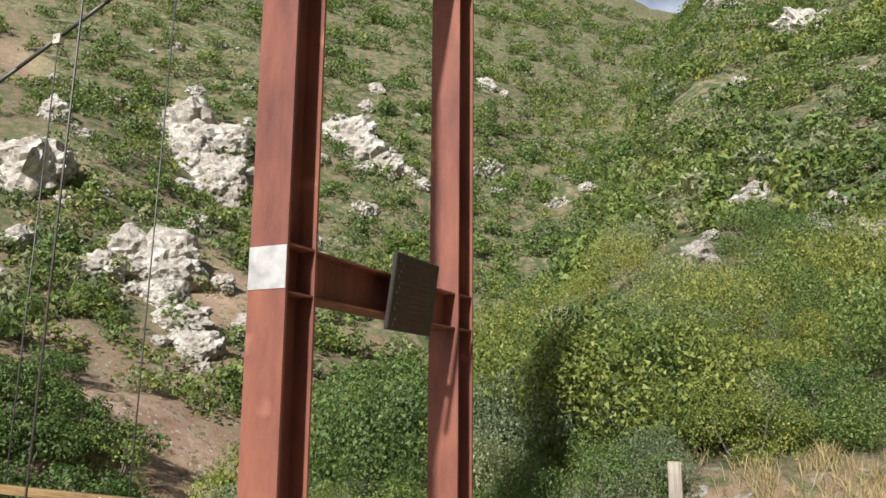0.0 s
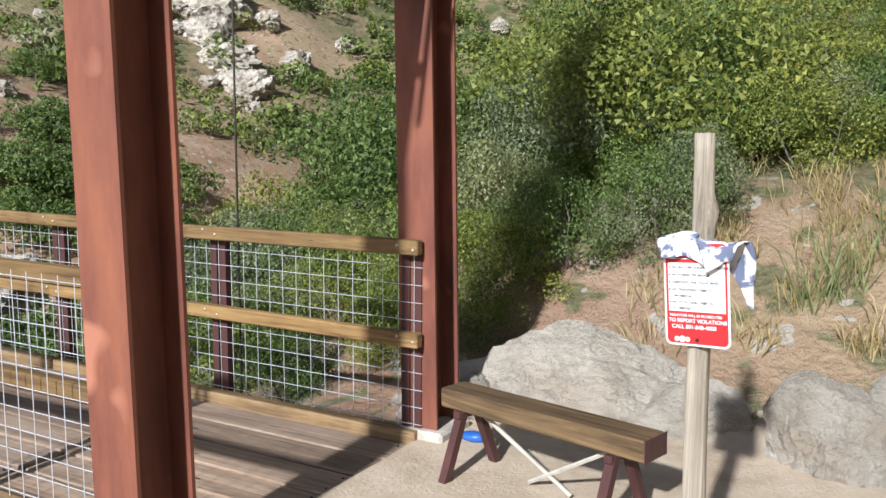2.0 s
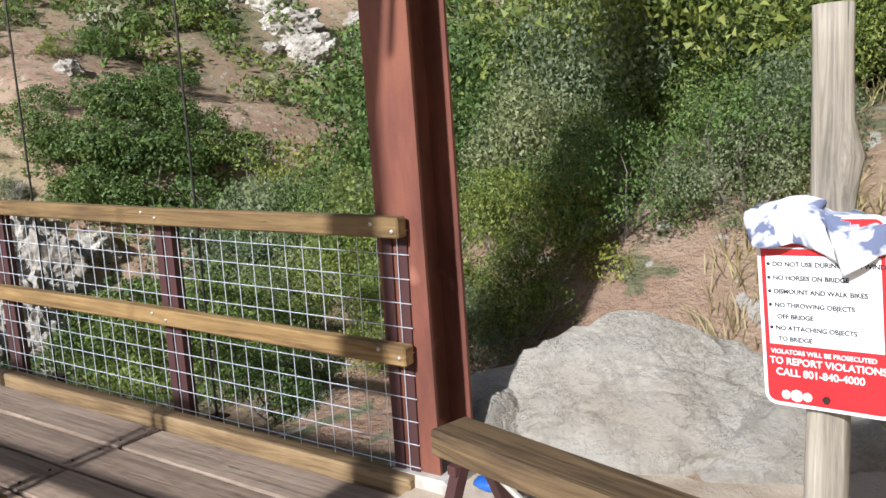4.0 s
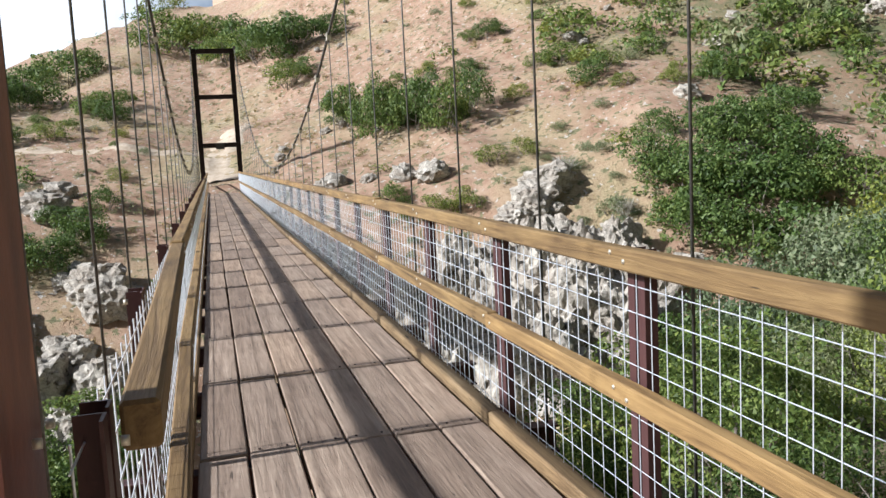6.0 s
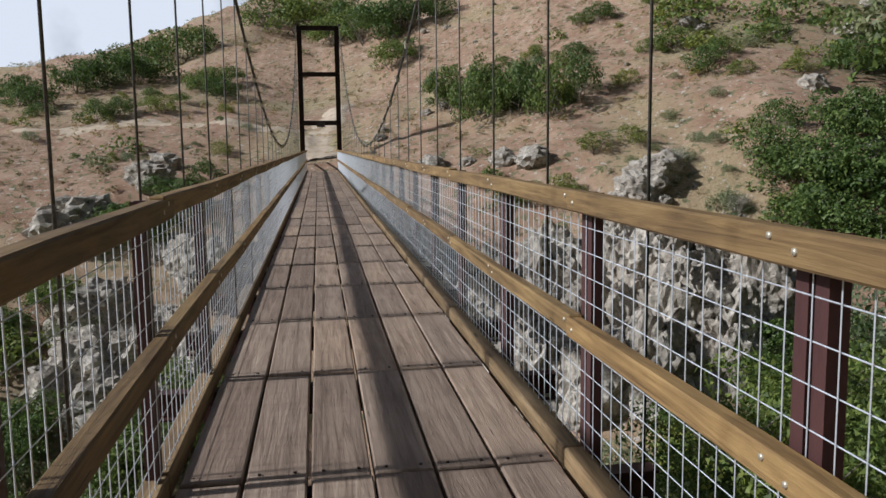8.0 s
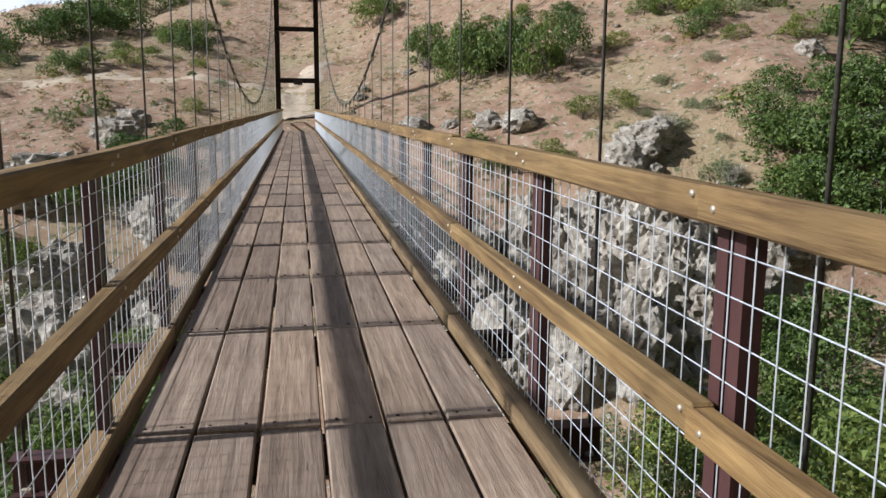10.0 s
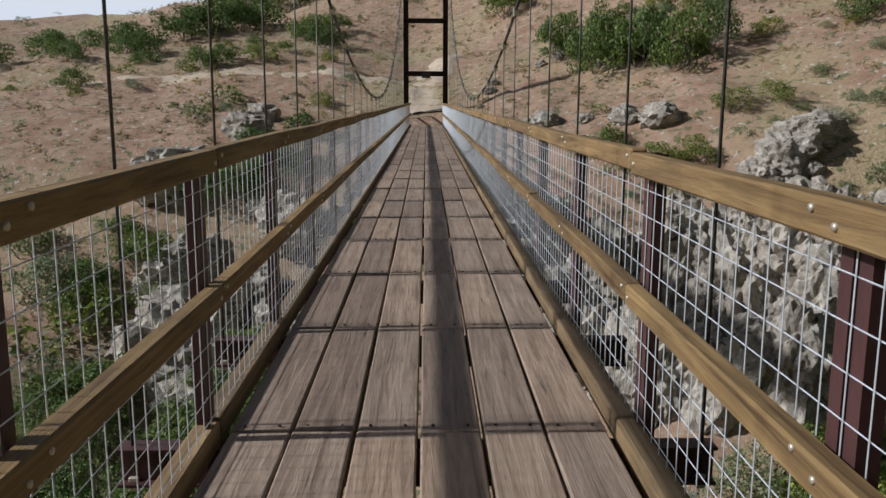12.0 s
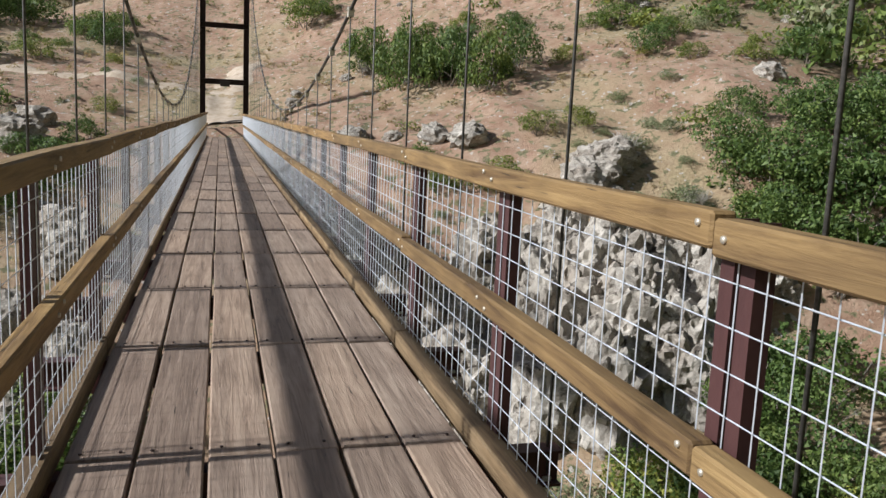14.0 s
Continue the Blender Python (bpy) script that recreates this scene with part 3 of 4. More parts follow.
def rock_mesh(seed, detail=4, jag=0.45, mat=None, squash=(1, 1, 0.75), facet=0.0):
    bm = bmesh.new()
    bmesh.ops.create_icosphere(bm, subdivisions=detail, radius=1)
    off = Vector((seed * 7.3, seed * 3.1, seed * 1.7))
    rng = random.Random(seed)
    cuts = []
    for k in range(13):     # broken flat faces
        c = Vector((rng.gauss(0, 1), rng.gauss(0, 1), rng.gauss(0.2, 1))).normalized()
        cuts.append((c, rng.uniform(0.5, 0.8)))
    for v in bm.verts:
        n = v.co.normalized()
        p = n * 1.1 + off
        cell = noise.cell(p * 1.6)
        ridge = abs(noise.noise(p * 2.1)) + 0.5 * abs(noise.noise(p * 4.6)) + 0.34 * abs(noise.noise(p * 9)) + 0.24 * abs(noise.noise(p * 19)) + (0.16 * abs(noise.noise(p * 38)) if detail > 4 else 0)
        lay = 0.12 * math.sin(9 * (n.z + 0.6 * n.x) + 3 * noise.noise(p))
        r = 0.72 + jag * (ridge * 0.9 - 0.2 + 0.07 * cell) + 0.45 * jag * lay
        flat = min([d / max(0.05, n.dot(c)) for c, d in cuts if n.dot(c) > 0.05] + [1.2])
        r = r * (1 - facet) + facet * (flat + 0.25 * (r - 0.8))
        v.co = Vector((n.x * squash[0], n.y * squash[1], n.z * squash[2])) * r
    return mesh_of("stone", bm, mat or ROCK)


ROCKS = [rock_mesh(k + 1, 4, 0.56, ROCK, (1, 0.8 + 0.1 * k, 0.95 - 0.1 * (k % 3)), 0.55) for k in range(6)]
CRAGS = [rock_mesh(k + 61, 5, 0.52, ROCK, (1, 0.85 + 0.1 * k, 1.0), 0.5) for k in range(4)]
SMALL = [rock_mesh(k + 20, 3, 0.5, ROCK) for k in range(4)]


def outcrop(x, y, size, sink=0.3, z=None, tall=1.0):
    ob = tagged(new("rock", random.choice(ROCKS if size > 1.0 else SMALL)), "pale jagged limestone outcrop on the hillside", "rock", "limestone outcrops")
    ob.matrix_basis = pose(x, y, (ground_height(x, y) if z is None else z) + size * (0.5 - sink) * 0.5, random.uniform(-20, 20), random.uniform(-20, 20), random.uniform(0, 360)) @ Matrix.Diagonal((size, size, size * tall, 1))
    return ob

OAKS_FAR = [(7.3, 48.3, 1.5), (8.8, 45.8, 1.7), (10.5, 44.4, 1.6), (12.0, 43.0, 1.5), (14.1, 44.4, 1.3), (19.3, 56.5, 1.3), (20.8, 47.3, 1.4),
            (20.6, 43.1, 1.3), (26.5, 46.8, 1.1), (26.5, 39.2, 1.5), (31.1, 42.4, 1.5), (7.5, 36.9, 0.9), (4.4, 73.5, 3.0), (7.4, 73.2, 3.0), (1.6, 77.9, 2.7),
            (-13.8, 55.6, 1.4), (-8.7, 67.7, 1.9), (-7.2, 64.6, 1.6), (-14.3, 73.3, 3.0), (-13.3, 84.8, 3.4), (-16.1, 69.3, 2.4), (-18.1, 67.6, 2.4),
            (-4.8, 98.6, 4.0), (-1.7, 97.8, 4.0), (9.6, 46.6, 1.5), (11.3, 46.0, 1.5), (5.8, 66.0, 2.0), (-19.5, 62.0, 1.6), (3.2, 84.0, 3.2)]
OAKS_BANK = [(18.1, 32.0, 1.5), (18.8, 30.3, 2.0), (20.0, 29.5, 2.2), (20.8, 28.1, 2.4), (23.4, 29.2, 2.1), (18.3, 28.7, 1.9), (19.4, 27.2, 2.1),
             (21.5, 26.1, 2.4), (21.3, 30.6, 1.6), (26.4, 33.8, 1.8), (-6.5, 40.5, 1.4), (-7.5, 38.7, 1.4), (-9.1, 38.3, 1.4), (-10.7, 34.9, 1.5),
             (-5.7, 43.0, 1.0), (-12.3, 33.0, 1.5), (22.5, 32.0, 1.8), (24.8, 27.0, 2.2), (17.0, 24.5, 2.0), (15.0, 23.0, 1.9), (12.5, 21.5, 1.9), (24.0, 24.0, 2.2)]
YELLOWS = [(9.2, 35.1, 1.0), (10.4, 34.8, 0.9), (-9.9, 56.5, 1.2), (21.5, 40.8, 0.8), (24.0, 39.5, 1.0), (12.4, 36.8, 0.9), (14.1, 36.7, 0.8), (8.0, 35.6, 0.8)]
SAGES = [(-14.0, 34.0, 2.0), (-15.5, 36.0, 1.8), (15.9, 31.1, 1.0), (15.7, 30.4, 1.0), (14.4, 30.6, 0.7), (15.5, 34.2, 0.8), (-9.6, 33.7, 1.5), (-10.3, 34.9, 1.0), (16.7, 38.7, 0.6), (19.2, 38.7, 0.7)]
ROCKS_BANK = [(13.1, 33.0, 1.3), (14.4, 33.6, 1.1), (12.1, 33.0, 1.1), (13.2, 31.9, 0.8), (13.6, 33.5, 1.2), (5.4, 40.6, 0.8), (7.0, 39.9, 0.5), (8.5, 38.7, 0.8),
              (9.7, 37.6, 1.0), (23.3, 37.3, 0.8), (23.1, 50.7, 0.8), (29.9, 44.3, 0.9), (17.2, 27.8, 1.1), (21.8, 30.2, 0.6), (-8.4, 43.0, 1.3), (-8.1, 45.4, 1.0),
              (-10.8, 39.9, 1.8), (-11.3, 38.6, 1.7), (-6.9, 37.8, 0.7), (-9.0, 32.9, 1.6), (-9.6, 31.7, 1.6), (-7.5, 29.5, 1.5), (-6.0, 31.0, 1.3)]
CLIFF = [(11.9, 29.4, 2.0), (10.6, 29.1, 2.0), (12.3, 27.7, 1.9), (9.0, 27.1, 1.6), (13.6, 29.6, 1.6), (15.3, 27.8, 1.3), (9.0, 31.3, 1.6), (7.9, 30.1, 1.4), (13.5, 26.6, 1.6),
         (9.0, 28.6, 1.6), (10.8, 26.5, 1.6), (7.2, 28.0, 1.5), (6.4, 31.5, 1.4), (5.2, 30.0, 1.4), (4.5, 33.5, 1.3), (14.9, 29.2, 1.2), (3.4, 31.6, 1.3), (11.2, 31.0, 1.4)]
ROCKS_HILL = [(70.5, 66.9, 3.6), (69.9, 64.5, 3.2), (67.7, 59.3, 2.8), (66.1, 57.4, 2.5), (42.4, 57.1, 3.2), (52.2, 67.2, 1.5), (38.9, 44.5, 1.5), (44.4, 44.0, 2.4),
              (44.2, 42.6, 2.0), (40.0, 37.9, 1.6), (38.7, 35.1, 1.4), (89.2, 55.6, 3.2), (87.2, 51.3, 3.0), (88.1, 49.2, 2.4), (102.7, 39.9, 2.0), (134.9, 53.7, 2.0),
              (24.3, 1.5, 0.5), (35.9, 0.8, 0.7), (32.9, -2.8, 0.8), (26.9, 7.3, 0.7), (29.5, 7.3, 0.5), (17.2, 5.5, 0.4), (140.2, 10.0, 3.4), (144.6, 1.0, 4.0),
              (90.4, -1.9, 2.4), (37.4, 0.4, 0.7), (29.6, -2.3, 0.6), (66.0, 63.0, 2.6), (72.0, 61.5, 2.6), (43.0, 46.0, 1.8), (41.0, 40.5, 1.5)]

for x, y, s in OAKS_FAR + OAKS_BANK:
    shrub("oak", x, y, s, 1.7 if 42 < y < 50 and 7 < x < 15 else 1.05)
    if s > 1.2:
        shrub("oak", x + random.uniform(-1, 1) * s, y + random.uniform(0.2, 1) * s, s * random.uniform(0.6, 0.85))
for x, y, s in YELLOWS:
    shrub("yellow", x, y, s)
for x, y, s in SAGES:
    shrub("sage", x, y, s)
for x, y, s in ROCKS_BANK:
    outcrop(x, y, s)
    outcrop(x + random.uniform(-1, 1) * s, y + random.uniform(-1, 1) * s, s * random.uniform(0.3, 0.6))
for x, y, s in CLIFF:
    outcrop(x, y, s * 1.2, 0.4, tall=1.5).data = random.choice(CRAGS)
for x, y, s in ROCKS_HILL:
    outcrop(x, y, s * 1.35, 0.25)
    for k in range(3):
        outcrop(x + random.uniform(-1.8, 1.8) * s, y + random.uniform(-1.8, 1.8) * s, s * random.uniform(0.25, 0.6), 0.2)
for k in range(70):
    outcrop(random.uniform(2, 42), random.uniform(46, 80), random.uniform(0.12, 0.45))
for k in range(60):
    outcrop(random.uniform(26, 110), random.uniform(26, 85), random.uniform(0.4, 1.7), 0.15)
for k in range(30):
    outcrop(random.uniform(22, 70), random.uniform(-12, 8), random.uniform(0.25, 0.9), 0.1)

# green thickets down in the gorge on the other side of the bridge
for k in range(26):
    shrub(random.choice(("oak", "oak", "yellow")), random.uniform(-14, -3.6), random.uniform(7, 30), random.uniform(1.2, 2.1))

# the bank beside the bridge end: bushes on top of it and below the rail
for k in range(34):
    x, y = random.uniform(2.9, 8.5), random.uniform(-2.6, 2.8)
    if y < -0.9 and x < 5:
        x += 2.2
    shrub("close", x, y + 0.08 * x, random.uniform(0.45, 0.8) * (0.7 + 0.07 * x), 1.15)
for x, y, s in ((2.2, 1.0, 0.4), (2.7, 1.5, 0.6), (3.3, 1.6, 0.8), (2.3, 2.6, 0.75), (2.9, 3.9, 0.95), (1.9, 1.7, 0.5), (3.4, 5.5, 1.1), (2.6, 6.6, 1.1), (4.3, 4.2, 1.1), (4.6, 7.0, 1.3), (2.2, 4.9, 0.8), (6.0, 6.0, 1.3), (5.4, 9.0, 1.4), (3.3, 9.5, 1.4), (7.5, 8.5, 1.4)):
    shrub("close", x, y, s, 1.1)
for x, y, s in ((2.15, 0.45, 0.35), (2.5, 0.35, 0.42), (3.0, 0.5, 0.55), (2.35, 0.9, 0.5), (3.5, 0.2, 0.6), (3.9, 0.9, 0.7), (3.6, -0.5, 0.5), (4.2, -0.7, 0.6)):
    shrub("close", x, y, s, 1.25)
# low bushes dotted over the dry slope, and trees down in the gorge before the cliff
for k in range(75):
    x, y = random.uniform(11, 46), random.uniform(43, 82)
    thicket(random.choice(("oak", "yellow", "yellow", "sage")), x, y, random.uniform(0.35, 0.95))
for k in range(34):
    x, y = random.uniform(-26, -3), random.uniform(46, 80)
    thicket(random.choice(("oak", "sage", "sage", "yellow")), x, y, random.uniform(0.3, 0.9))
for k in range(34):
    thicket(random.choice(("oak", "oak", "sage")), random.uniform(-13, -3), random.uniform(9, 31), random.uniform(1.1, 1.9))
for x, y, s in ((-30, 62, 1.9), (-33, 66, 2.2), (-27, 65, 1.9), (-36, 70, 2.4), (-24, 61, 1.4), (-38, 74, 2.6), (-30, 73, 2.2), (-22, 68, 1.7), (-26, 70, 2.0), (-33, 60, 1.7), (-18, 58, 1.1), (-21, 54, 1.2)):
    shrub("oak", x, y, s, 0.9)
for k in range(30):
    thicket(random.choice(("oak", "oak", "sage", "yellow")), random.uniform(3.5, 18), random.uniform(13, 23.5), random.uniform(1.0, 1.8))
for k in range(24):
    x = random.uniform(4, 17)
    thicket("sage", x, random.uniform(27, 36), random.uniform(0.35, 0.7))



for k in range(14):
    outcrop(random.uniform(-9.5, -3.4), random.uniform(27, 38), random.uniform(0.9, 1.7), 0.35, tall=1.2)


def dead_bush(x, y, size):
    bm = bmesh.new()
    rng = random.Random(int(x * 31))
    for k in range(46):
        a = rng.uniform(0, 6.283)
        p = Vector((0, 0, -0.1))
        way = Vector((math.cos(a) * rng.uniform(0.2, 0.8), math.sin(a) * rng.uniform(0.2, 0.8), rng.uniform(0.5, 1.1)))
        q = p + way * 0.6
        tube(bm, p, q, 0.02, 4, 0.012)
        for j in range(3):
            tube(bm, q, q + way * 0.4 + Vector((rng.uniform(-1, 1), rng.uniform(-1, 1), rng.uniform(-0.2, 0.6))) * 0.35, 0.011, 4, 0.004)
    ob = tagged(new("dead_bush", mesh_of("dead_bush", bm, BLEACHED)), "bleached dead bush of bare grey branches", "bush", "dead bushes")
    ob.matrix_basis = pose(x, y, ground_height(x, y), 0, 0, 0) @ Matrix.Diagonal((size, size, size, 1))


BLEACHED = plain("bleached_twig", (0.5, 0.46, 0.4), 0.9)
for x, y, s in ((13.0, 6.2, 1.3), (15.5, 7.5, 1.5), (9.5, 5.2, 1.1), (27.0, 20.0, 1.6), (14.9, 33.9, 0.8), (16.2, 30.8, 0.8)):
    dead_bush(x, y, s)


def trail(name, a, b, wide, label):
    """A worn strip laid on the ground between two places."""
    bm = bmesh.new()
    a, b = Vector(a), Vector(b)
    across = Vector((-(b - a).y, (b - a).x)).normalized()
    n = int((b - a).length / 0.5)
    rows = []
    for j in range(n + 1):
        c = a + (b - a) * (j / n) + across * 0.5 * math.sin(j * 0.23)
        row = []
        for i in range(7):
            p = c + across * (wide * (i / 6 - 0.5) * (1 + 0.2 * math.sin(j * 0.7 + i)))
            row.append(bm.verts.new((p.x, p.y, ground_height(p.x, p.y) + (0.07 if 0 < i < 6 else -0.1))))
        rows.append(row)
    for j in range(n):
        for i in range(6):
            bm.faces.new((rows[j][i], rows[j][i + 1], rows[j + 1][i + 1], rows[j + 1][i]))
    bmesh.ops.recalc_face_normals(bm, faces=bm.faces[:])
    tagged(part(name, bm, path_material(), smooth=True), label, "path", kind="structure")


trail("pavement", (0.1, 46.3), (1.2, 60.0), 2.2, "sandy trail leaving the far end of the bridge")
trail("pavement", (-1.0, 52.0), (-24.0, 56.0), 1.6, "narrow sandy trail along the far slope")


def scatter():
    """Scrub too thick to count: lumps of leaves over the green parts of the hills."""
    rng = random.Random(4)
    base = {}
    for name, n, leaf, mat in (("oak", 210, 0.092, LEAF), ("yellow", 190, 0.092, LEAFY), ("sage", 150, 0.085, LEAFG), ("straw", 46, 0.13, STRAW)):
        base[name] = ([leaf_cloud(n, dome(50 + k, 7, 1.0, 0.95), leaf, 60 + k) for k in range(5)], mat)
    bag = {k: [] for k in base}
    tries = near_made = 0
    while tries < 10000:
        tries += 1
        d = 7 + 285 * rng.random() ** 1.7
        az = radians(rng.uniform(-34, 106))
        x, y = -2 + d * math.sin(az), d * math.cos(az) - 2
        if abs(x) < 2.6 and y < 50:
            continue
        c = cover(x, y)
        lone = 0.4 if y > 20 + 0.08 * x else 0.05
        if rng.random() > max(lone, smooth(0.25, 0.75, c)) or (x < 4 and y < 8):
            continue
        if BARE(x, y):
            continue
        kind = rng.choices(("oak", "yellow", "sage"), (0.62, 0.2, 0.18) if c > 0.35 else (0.25, 0.15, 0.6))[0]
        size = rng.uniform(0.9, 1.75) * (1 + d / 150) * (0.55 if c < 0.3 else 1.0)
        if d < 34 and c > 0.3:
            if near_made < 190:
                near_made += 1
                (shrub if near_made < 35 else thicket)("close" if d < 15 else "near", x, y, size * (rng.uniform(0.45, 1.0) if d < 15 else rng.uniform(0.7, 1.15)), rng.uniform(0.8, 1.4))
            continue
        if c <= 0.3 and rng.random() > 0.09:
            kind, size = ("straw", rng.uniform(0.2, 0.45)) if rng.random() < 0.72 else ("sage", rng.uniform(0.2, 0.5))
        if d < 34:
            continue
        v, f = base[kind][0][rng.randrange(5)]
        a = rng.uniform(0, 6.283)
        ca, sa = math.cos(a), math.sin(a)
        w = np.stack((v[:, 0] * ca - v[:, 1] * sa, v[:, 0] * sa + v[:, 1] * ca, v[:, 2] * rng.uniform(0.75, 1.2)), 1) * size + (x, y, ground_height(x, y) - 0.1 * size)
        bag[kind].append(w)
    tufts = [leaf_cloud(26, dome(90 + k, 3, 1.0, 0.8), 0.2, 95 + k) for k in range(4)]
    for k in range(3400):
        x, y = rng.uniform(-32, 42), rng.uniform(40, 100)
        if abs(x - 0.5) < 2 and y < 62:
            continue
        v, f = tufts[k % 4]
        w = v * rng.uniform(0.16, 0.4) + (x, y, ground_height(x, y))
        bag["straw"].append(w)
    for name, vs in bag.items():
        leaves_of("scrub", vs, base[name][1], "thick " + HUES[base[name][1].name] + " scrub over the hillsides", "scrub")
    for mat, vs in THICKET.items():
        leaves_of("thicket", vs, bpy.data.materials[mat], "dense " + HUES[mat] + " thicket of bushes round the gorge", "bushes")


def BARE(x, y):
    return x < 2.6 and y < 3


scatter()


# ---- the bridge end: boulder, bench, sign, grass ----
def boulder(x, y, z, size, squash, seed, turn, label):
    ob = tagged(new("boulder", rock_mesh(seed, 5, 0.26, BOULDER, squash, facet=0.75)), label, "boulder", "boulders by the path")
    ob.matrix_basis = pose(x, y, z, 0, 0, turn) @ Matrix.Diagonal((size, size, size, 1))


boulder(2.05, -0.5, 0.04, 1.0, (0.75, 1.08, 0.47), 52, 15, "large pale grey boulder behind the bench")
boulder(2.0, -1.15, -0.05, 0.6, (1.1, 0.8, 0.6), 46, 70, "low tan boulder in the earth bank")
boulder(1.75, -2.05, 0.02, 0.5, (1.1, 0.8, 0.85), 43, -30, "tan layered boulder beside the sign post")
boulder(2.2, -2.5, 0.12, 0.6, (1.0, 0.9, 0.9), 44, 40, "tan layered boulder beside the sign post")
boulder(1.62, 0.02, 0.02, 0.32, (1.0, 0.8, 0.9), 45, 0, "grey boulder beside the tower foot")
boulder(2.9, -1.9, 0.25, 0.12, (1.2, 0.8, 0.7), 47, 0, "small white stone on the bank")


def build_bench():
    bench = tagged(new("bench"), "single heavy timber bench on crossed steel legs", "bench")
    a, b = Vector((0.80, -0.30, 0)), Vector((0.50, -1.40, 0))
    mid, way = (a + b) / 2, (b - a)
    bench.matrix_basis = pose(mid.x, mid.y, 0, 0, 0, math.degrees(math.atan2(way.y, way.x)) - 90)
    half = way.length / 2
    part("seat", boxed(-0.085, 0.085, -half, half, 0.335, 0.43, bevel=0.008), BENCHWOOD, bench, "dark stained brown timber seat beam")
    part("end_plate", boxed(-0.087, 0.087, half + 0.0015, half + 0.005, 0.335, 0.43, bevel=0), POST, bench)
    for y in (-half + 0.12, half - 0.16):
        for s in (-1, 1):
            bm = bmesh.new()
            box(bm, -0.022, 0.022, -0.022, 0.022, 0, 0.37)
            for v in bm.verts:
                v.co.x += s * (0.19 - 0.42 * v.co.z)
            part("leg", bm, POST, bench, "brown steel leg", m=pose(0, y, 0))
        part("cross_tie", boxed(-0.1, 0.1, y - 0.02, y + 0.02, 0.3, 0.334, bevel=0.003), POST, bench)
    for s in (-1, 1):
        bm = bmesh.new()
        tube(bm, (0.0, s * (half - 0.2), 0.32), (-0.05, -s * 0.12, 0.03), 0.011, 6)
        part("brace", bm, CONCRETE, bench, "thin grey steel brace")
    return bench


build_bench()


def text_part(words, size, m, mat, parent, name="lettering"):
    cu = bpy.data.curves.new(name, "FONT")
    cu.body, cu.size, cu.extrude, cu.offset = words, size, 0.0006, 0.018 * size
    tmp = new(name, cu)
    me = bpy.data.meshes.new_from_object(tmp.evaluated_get(bpy.context.evaluated_depsgraph_get()))
    bpy.data.objects.remove(tmp)
    me.materials.clear()
    me.materials.append(mat)
    ob = part(name, me, mat, parent)
    ob.matrix_basis = m
    return ob


def rounded(bm, w, h, r, depth):
    pts = []
    for cx, cy, a0 in ((w / 2 - r, h / 2 - r, 0), (-w / 2 + r, h / 2 - r, 90), (-w / 2 + r, -h / 2 + r, 180), (w / 2 - r, -h / 2 + r, 270)):
        for k in range(6):
            a = radians(a0 + 18 * k)
            pts.append((cx + r * math.cos(a), cy + r * math.sin(a)))
    lo = [bm.verts.new((x, y, 0)) for x, y in pts]
    hi = [bm.verts.new((x, y, depth)) for x, y in pts]
    bm.faces.new(lo[::-1])
    bm.faces.new(hi)
    for k in range(len(pts)):
        bm.faces.new((lo[k], lo[(k + 1) % len(pts)], hi[(k + 1) % len(pts)], hi[k]))


SIGN_AT = Vector((0.13, -1.63, 0))


def build_sign_post():
    post = tagged(new("sign_post"), "weathered grey log post standing by the path", "post")
    post.matrix_basis = pose(SIGN_AT.x + 0.05, SIGN_AT.y, 0, 0, 0, 0)
    bm = bmesh.new()
    n, rows = 14, 26
    rings = []
    for j in range(rows + 1):
        z = -0.1 + 1.74 * j / rows
        ring = []
        for k in range(n):
            a = 6.28319 * k / n
            knot = 0.022 * math.exp(-((z - 1.36) / 0.05) ** 2) * max(0, math.cos(a + 1.9))
            r = 0.044 - 0.009 * max(0, z) / 1.6 + 0.004 * noise.noise(Vector((math.cos(a) * 2, math.sin(a) * 2, z * 2.5))) + knot
            ring.append(bm.verts.new((r * math.cos(a) + 0.008 * math.sin(z * 2.4), r * math.sin(a) + 0.006 * math.sin(z * 3.1), z)))
        rings.append(ring)
    for j in range(rows):
        for k in range(n):
            bm.faces.new((rings[j][k], rings[j][(k + 1) % n], rings[j + 1][(k + 1) % n], rings[j + 1][k]))
    bm.faces.new(rings[-1])
    part("log", bm, GREYWOOD, post, smooth=True)
    return post


build_sign_post()


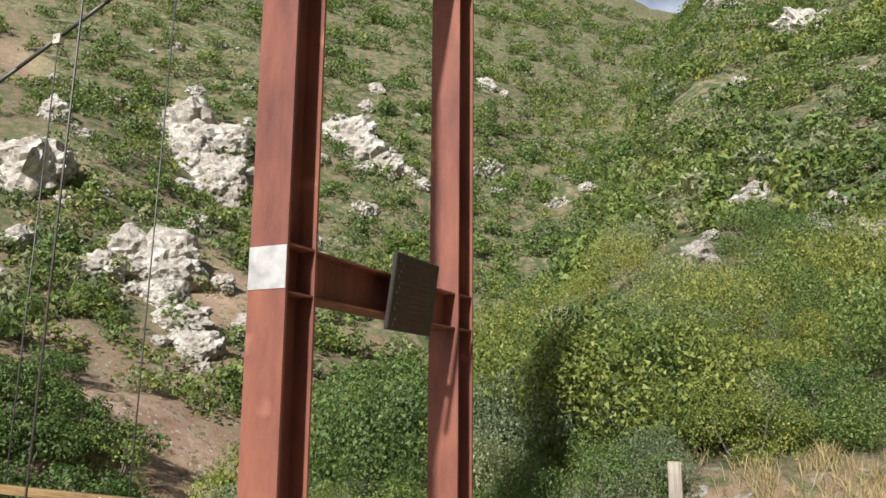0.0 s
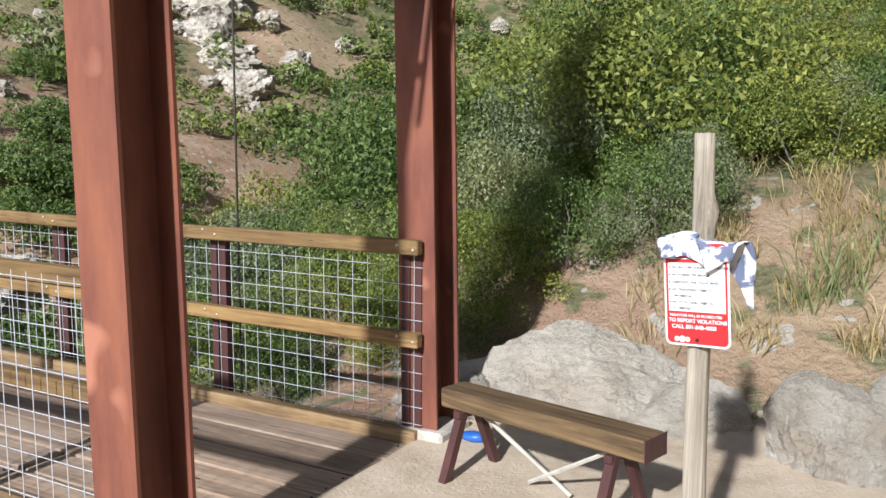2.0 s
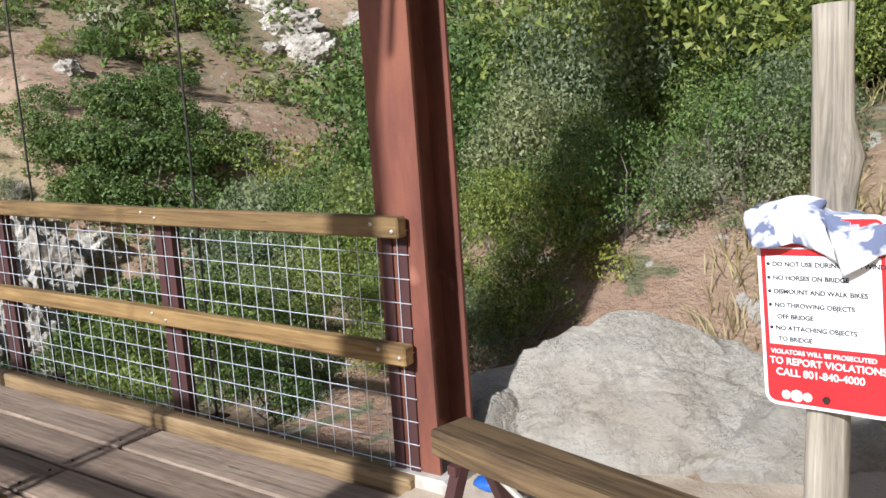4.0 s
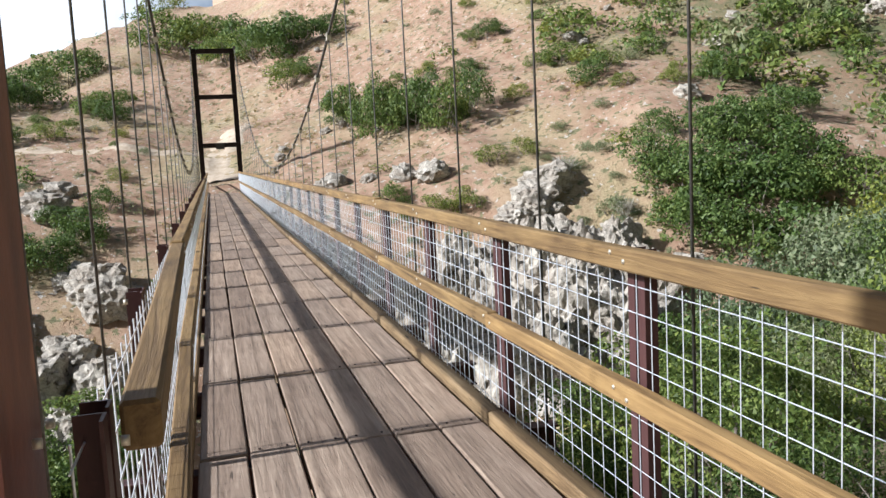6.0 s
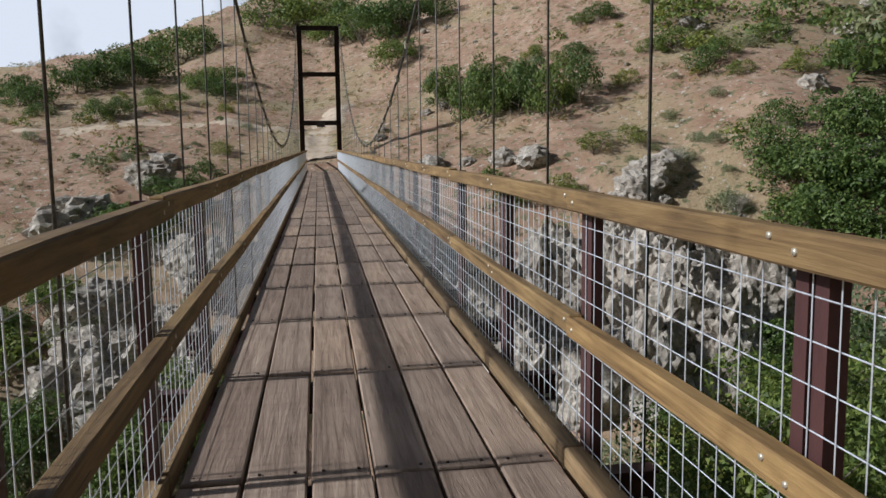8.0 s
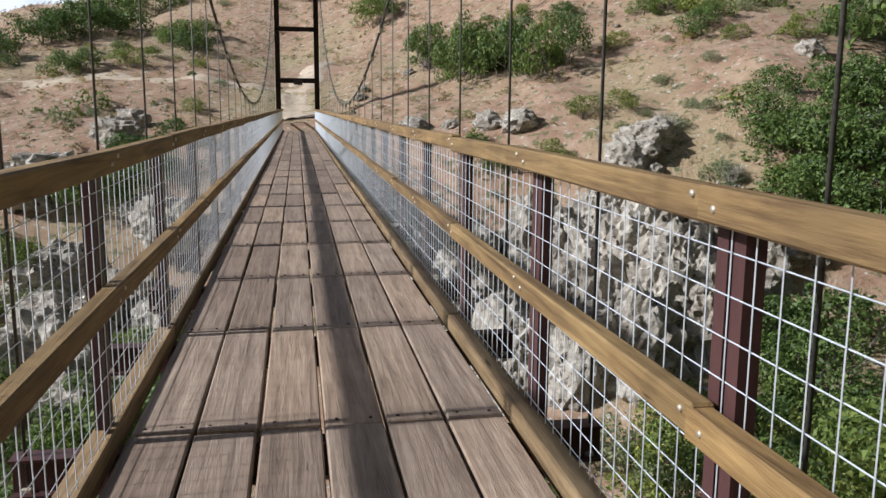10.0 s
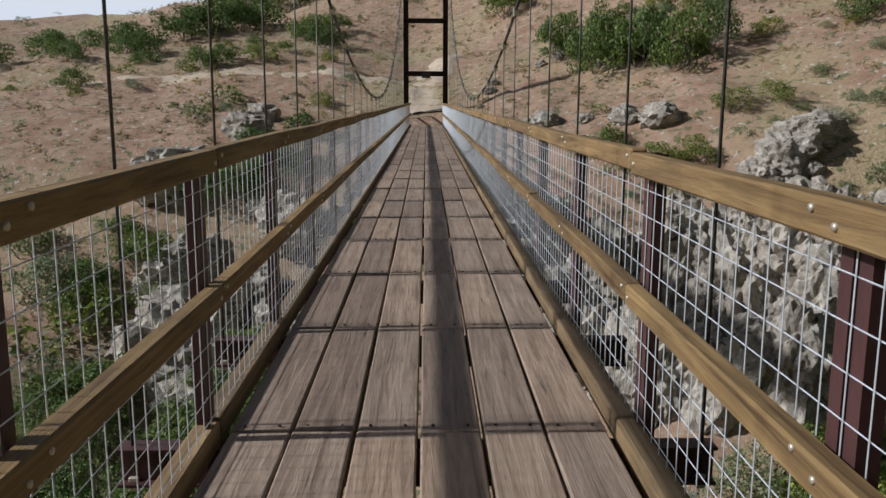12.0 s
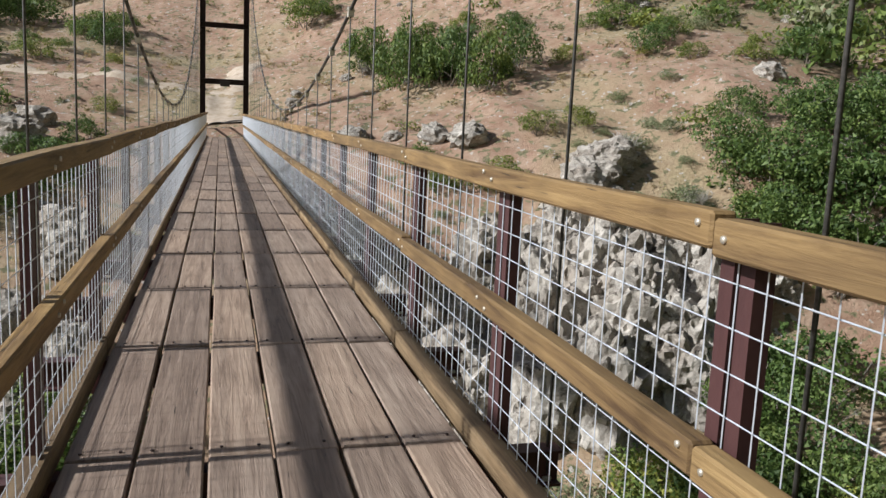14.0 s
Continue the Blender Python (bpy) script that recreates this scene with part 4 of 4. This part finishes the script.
def build_sign():
    sign = tagged(new("warning_sign"), "red and white metal rules sign fixed to the post", "sign")
    w, h = 0.235, 0.365
    # faces towards -x, leaning a little
    sign.matrix_basis = pose(SIGN_AT.x, SIGN_AT.y, 1.09, 90, -3, -90 - 12)
    bm = bmesh.new()
    rounded(bm, w, h, 0.022, 0.003)
    part("plate", bm, SIGNWHITE, sign, "white enamelled plate")
    bm = bmesh.new()
    rounded(bm, w - 0.014, h - 0.014, 0.017, 0.0008)
    part("red_field", bm, SIGNRED, sign, "red field", m=pose(0, 0, 0.0031))
    part("white_field", boxed(-w / 2 + 0.016, w / 2 - 0.014, -0.062, 0.108, 0, 0.0008, bevel=0), SIGNWHITE, sign, m=pose(0, 0, 0.0045))
    part("white_field", boxed(-w / 2 + 0.022, w / 2 - 0.02, 0.121, 0.124, 0, 0.0008, bevel=0), SIGNWHITE, sign, m=pose(0, 0, 0.0045))
    rows = (("STOP", 0.034, -0.1, 0.135, SIGNWHITE), ("DO NOT USE DURING HIGH WINDS", 0.0125, -0.088, 0.088, BLACK), ("NO HORSES ON BRIDGE", 0.0125, -0.088, 0.062, BLACK),
            ("DISMOUNT AND WALK BIKES", 0.0125, -0.088, 0.036, BLACK), ("NO THROWING OBJECTS", 0.0125, -0.088, 0.01, BLACK), ("OFF BRIDGE", 0.0125, -0.084, -0.012, BLACK),
            ("NO ATTACHING OBJECTS", 0.0125, -0.088, -0.034, BLACK), ("TO BRIDGE", 0.0125, -0.084, -0.055, BLACK), ("VIOLATORS WILL BE PROSECUTED", 0.0122, -0.1, -0.08, SIGNWHITE),
            ("TO REPORT VIOLATIONS", 0.0185, -0.103, -0.1, SIGNWHITE), ("CALL 801-840-4000", 0.0195, -0.092, -0.122, SIGNWHITE))
    for words, size, x, y, mat in rows:
        text_part(words, size, pose(x, y, 0.006), mat, sign)
    for y in (0.092, 0.066, 0.04, 0.014, -0.03):
        bm = bmesh.new()
        tube(bm, (-0.096, y, 0.005), (-0.096, y, 0.0062), 0.0035, 8)
        part("bullet", bm, BLACK, sign)
    bm = bmesh.new()
    for k in range(3):
        tube(bm, (-0.075 + 0.02 * k, -0.16, 0.0042), (-0.075 + 0.02 * k, -0.16, 0.006), 0.012 - 0.003 * abs(k - 1), 8)
    part("emblem", bm, SIGNWHITE, sign, "plain white emblem shapes")
    bm = bmesh.new()
    tube(bm, (0, -0.16, 0.004), (0, -0.16, 0.009), 0.007, 6)
    part("bolt", bm, DARK, sign)
    return sign


build_sign()


def cloth_material():
    m, nt, b = material("white_and_navy_cloth", 0.9)
    f = noise_tex(nt, coords(nt), 11.0, 3, 0.55, 0.8)
    nt.links.new(ramp(nt, f, [(0.47, (0.74, 0.74, 0.76)), (0.53, (0.13, 0.15, 0.24))]), b.inputs["Base Color"])
    return m


def build_cloth():
    """A rag slung over the top of the sign and hanging down behind one side."""
    bm = bmesh.new()
    rows, cols = 26, 20
    grid = []
    for j in range(rows + 1):
        s = j / rows
        row = []
        for i in range(cols + 1):
            u = i / cols
            y = 0.12 - 0.26 * u
            wave = 0.014 * math.sin(u * 9 + s * 4) + 0.01 * math.sin(u * 21 + s * 7)
            front = 0.055 + 0.035 * math.sin(u * 3.1416) + 0.012 * math.sin(u * 13)
            back = 0.09 + 0.2 * smooth(0.55, 1.0, u)
            d = -front + s * (front + back)
            if d < 0:
                p = (-0.016 - 0.012 * (1 + math.sin(u * 11)) * (-d / front), y + wave, 0.19 + d + 0.018 * math.sin(u * 6.0))
            else:
                p = (0.03 + 0.1 * math.sin(min(1.0, d / 0.12) * 1.2) * 0.6 + wave * 0.6, y - 0.03 * d * 4 * smooth(0.5, 1, u) + wave, 0.195 - max(0.0, d - 0.05) + 0.018 * math.sin(u * 6.0))
            row.append(bm.verts.new(p))
        grid.append(row)
    for j in range(rows):
        for i in range(cols):
            bm.faces.new((grid[j][i], grid[j][i + 1], grid[j + 1][i + 1], grid[j + 1][i]))
    me = mesh_of("cloth", bm, cloth_material(), True)
    ob = tagged(new("cloth", me), "white and navy patterned cloth draped over the sign", "cloth")
    ob.matrix_basis = pose(SIGN_AT.x, SIGN_AT.y, 1.09, 0, 0, -12)
    mod = ob.modifiers.new("thick", "SOLIDIFY")
    mod.thickness = 0.004


build_cloth()
bm = bmesh.new()
bmesh.ops.create_icosphere(bm, subdivisions=2, radius=0.06)
for v in bm.verts:
    v.co = Vector((v.co.x * 0.8, v.co.y * 1.3, v.co.z * 0.5)) * (1 + 0.3 * noise.noise(v.co * 40))
rag = tagged(new("rag", mesh_of("rag", bm, BLUE, True)), "crumpled blue plastic scrap at the tower foot", "litter")
rag.location = (1.15, -0.24, 0.04)

# grass and straw on the bank
def blades(name, spots, per, tall, mat, seed, label):
    rng = np.random.default_rng(seed)
    vs, fs = [], []
    for x, y, r in spots:
        for k in range(per):
            a, d = rng.uniform(0, 6.283), r * math.sqrt(rng.uniform())
            bx, by = x + d * math.cos(a), y + d * math.sin(a)
            bz = max(ground_height(bx, by), 0.0 if y < 0 else -99) - 0.01
            h = tall * rng.uniform(0.4, 1.1)
            lean = rng.normal(scale=0.45, size=2) * h
            side = rng.uniform(0, 6.283)
            sx, sy = 0.004 * math.cos(side), 0.004 * math.sin(side)
            i = len(vs)
            vs += [(bx - sx, by - sy, bz), (bx + sx, by + sy, bz), (bx + lean[0] * 0.4 + sx, by + lean[1] * 0.4 + sy, bz + h * 0.6), (bx + lean[0] * 0.4 - sx, by + lean[1] * 0.4 - sy, bz + h * 0.6), (bx + lean[0], by + lean[1], bz + h * 0.9)]
            fs += [(i, i + 1, i + 2, i + 3), (i + 3, i + 2, i + 4)]
    me = bpy.data.meshes.new(name)
    me.from_pydata(vs, [], fs)
    me.materials.append(mat)
    tagged(new(name, me), label, "grass", kind="stuff")


rs = random.Random(9)
blades("dry_grass", [(rs.uniform(2.5, 5.5), rs.uniform(-4.5, -0.6), rs.uniform(0.12, 0.35)) for k in range(85)], 55, 0.26, STRAW, 3, "dry straw-coloured grass on the earth bank")
blades("green_grass", [(3.2, -1.75, 0.14), (3.35, -1.9, 0.14), (3.9, -2.2, 0.2)], 40, 0.62, GRASS, 4, "tall pale green grass clumps beside the sign")
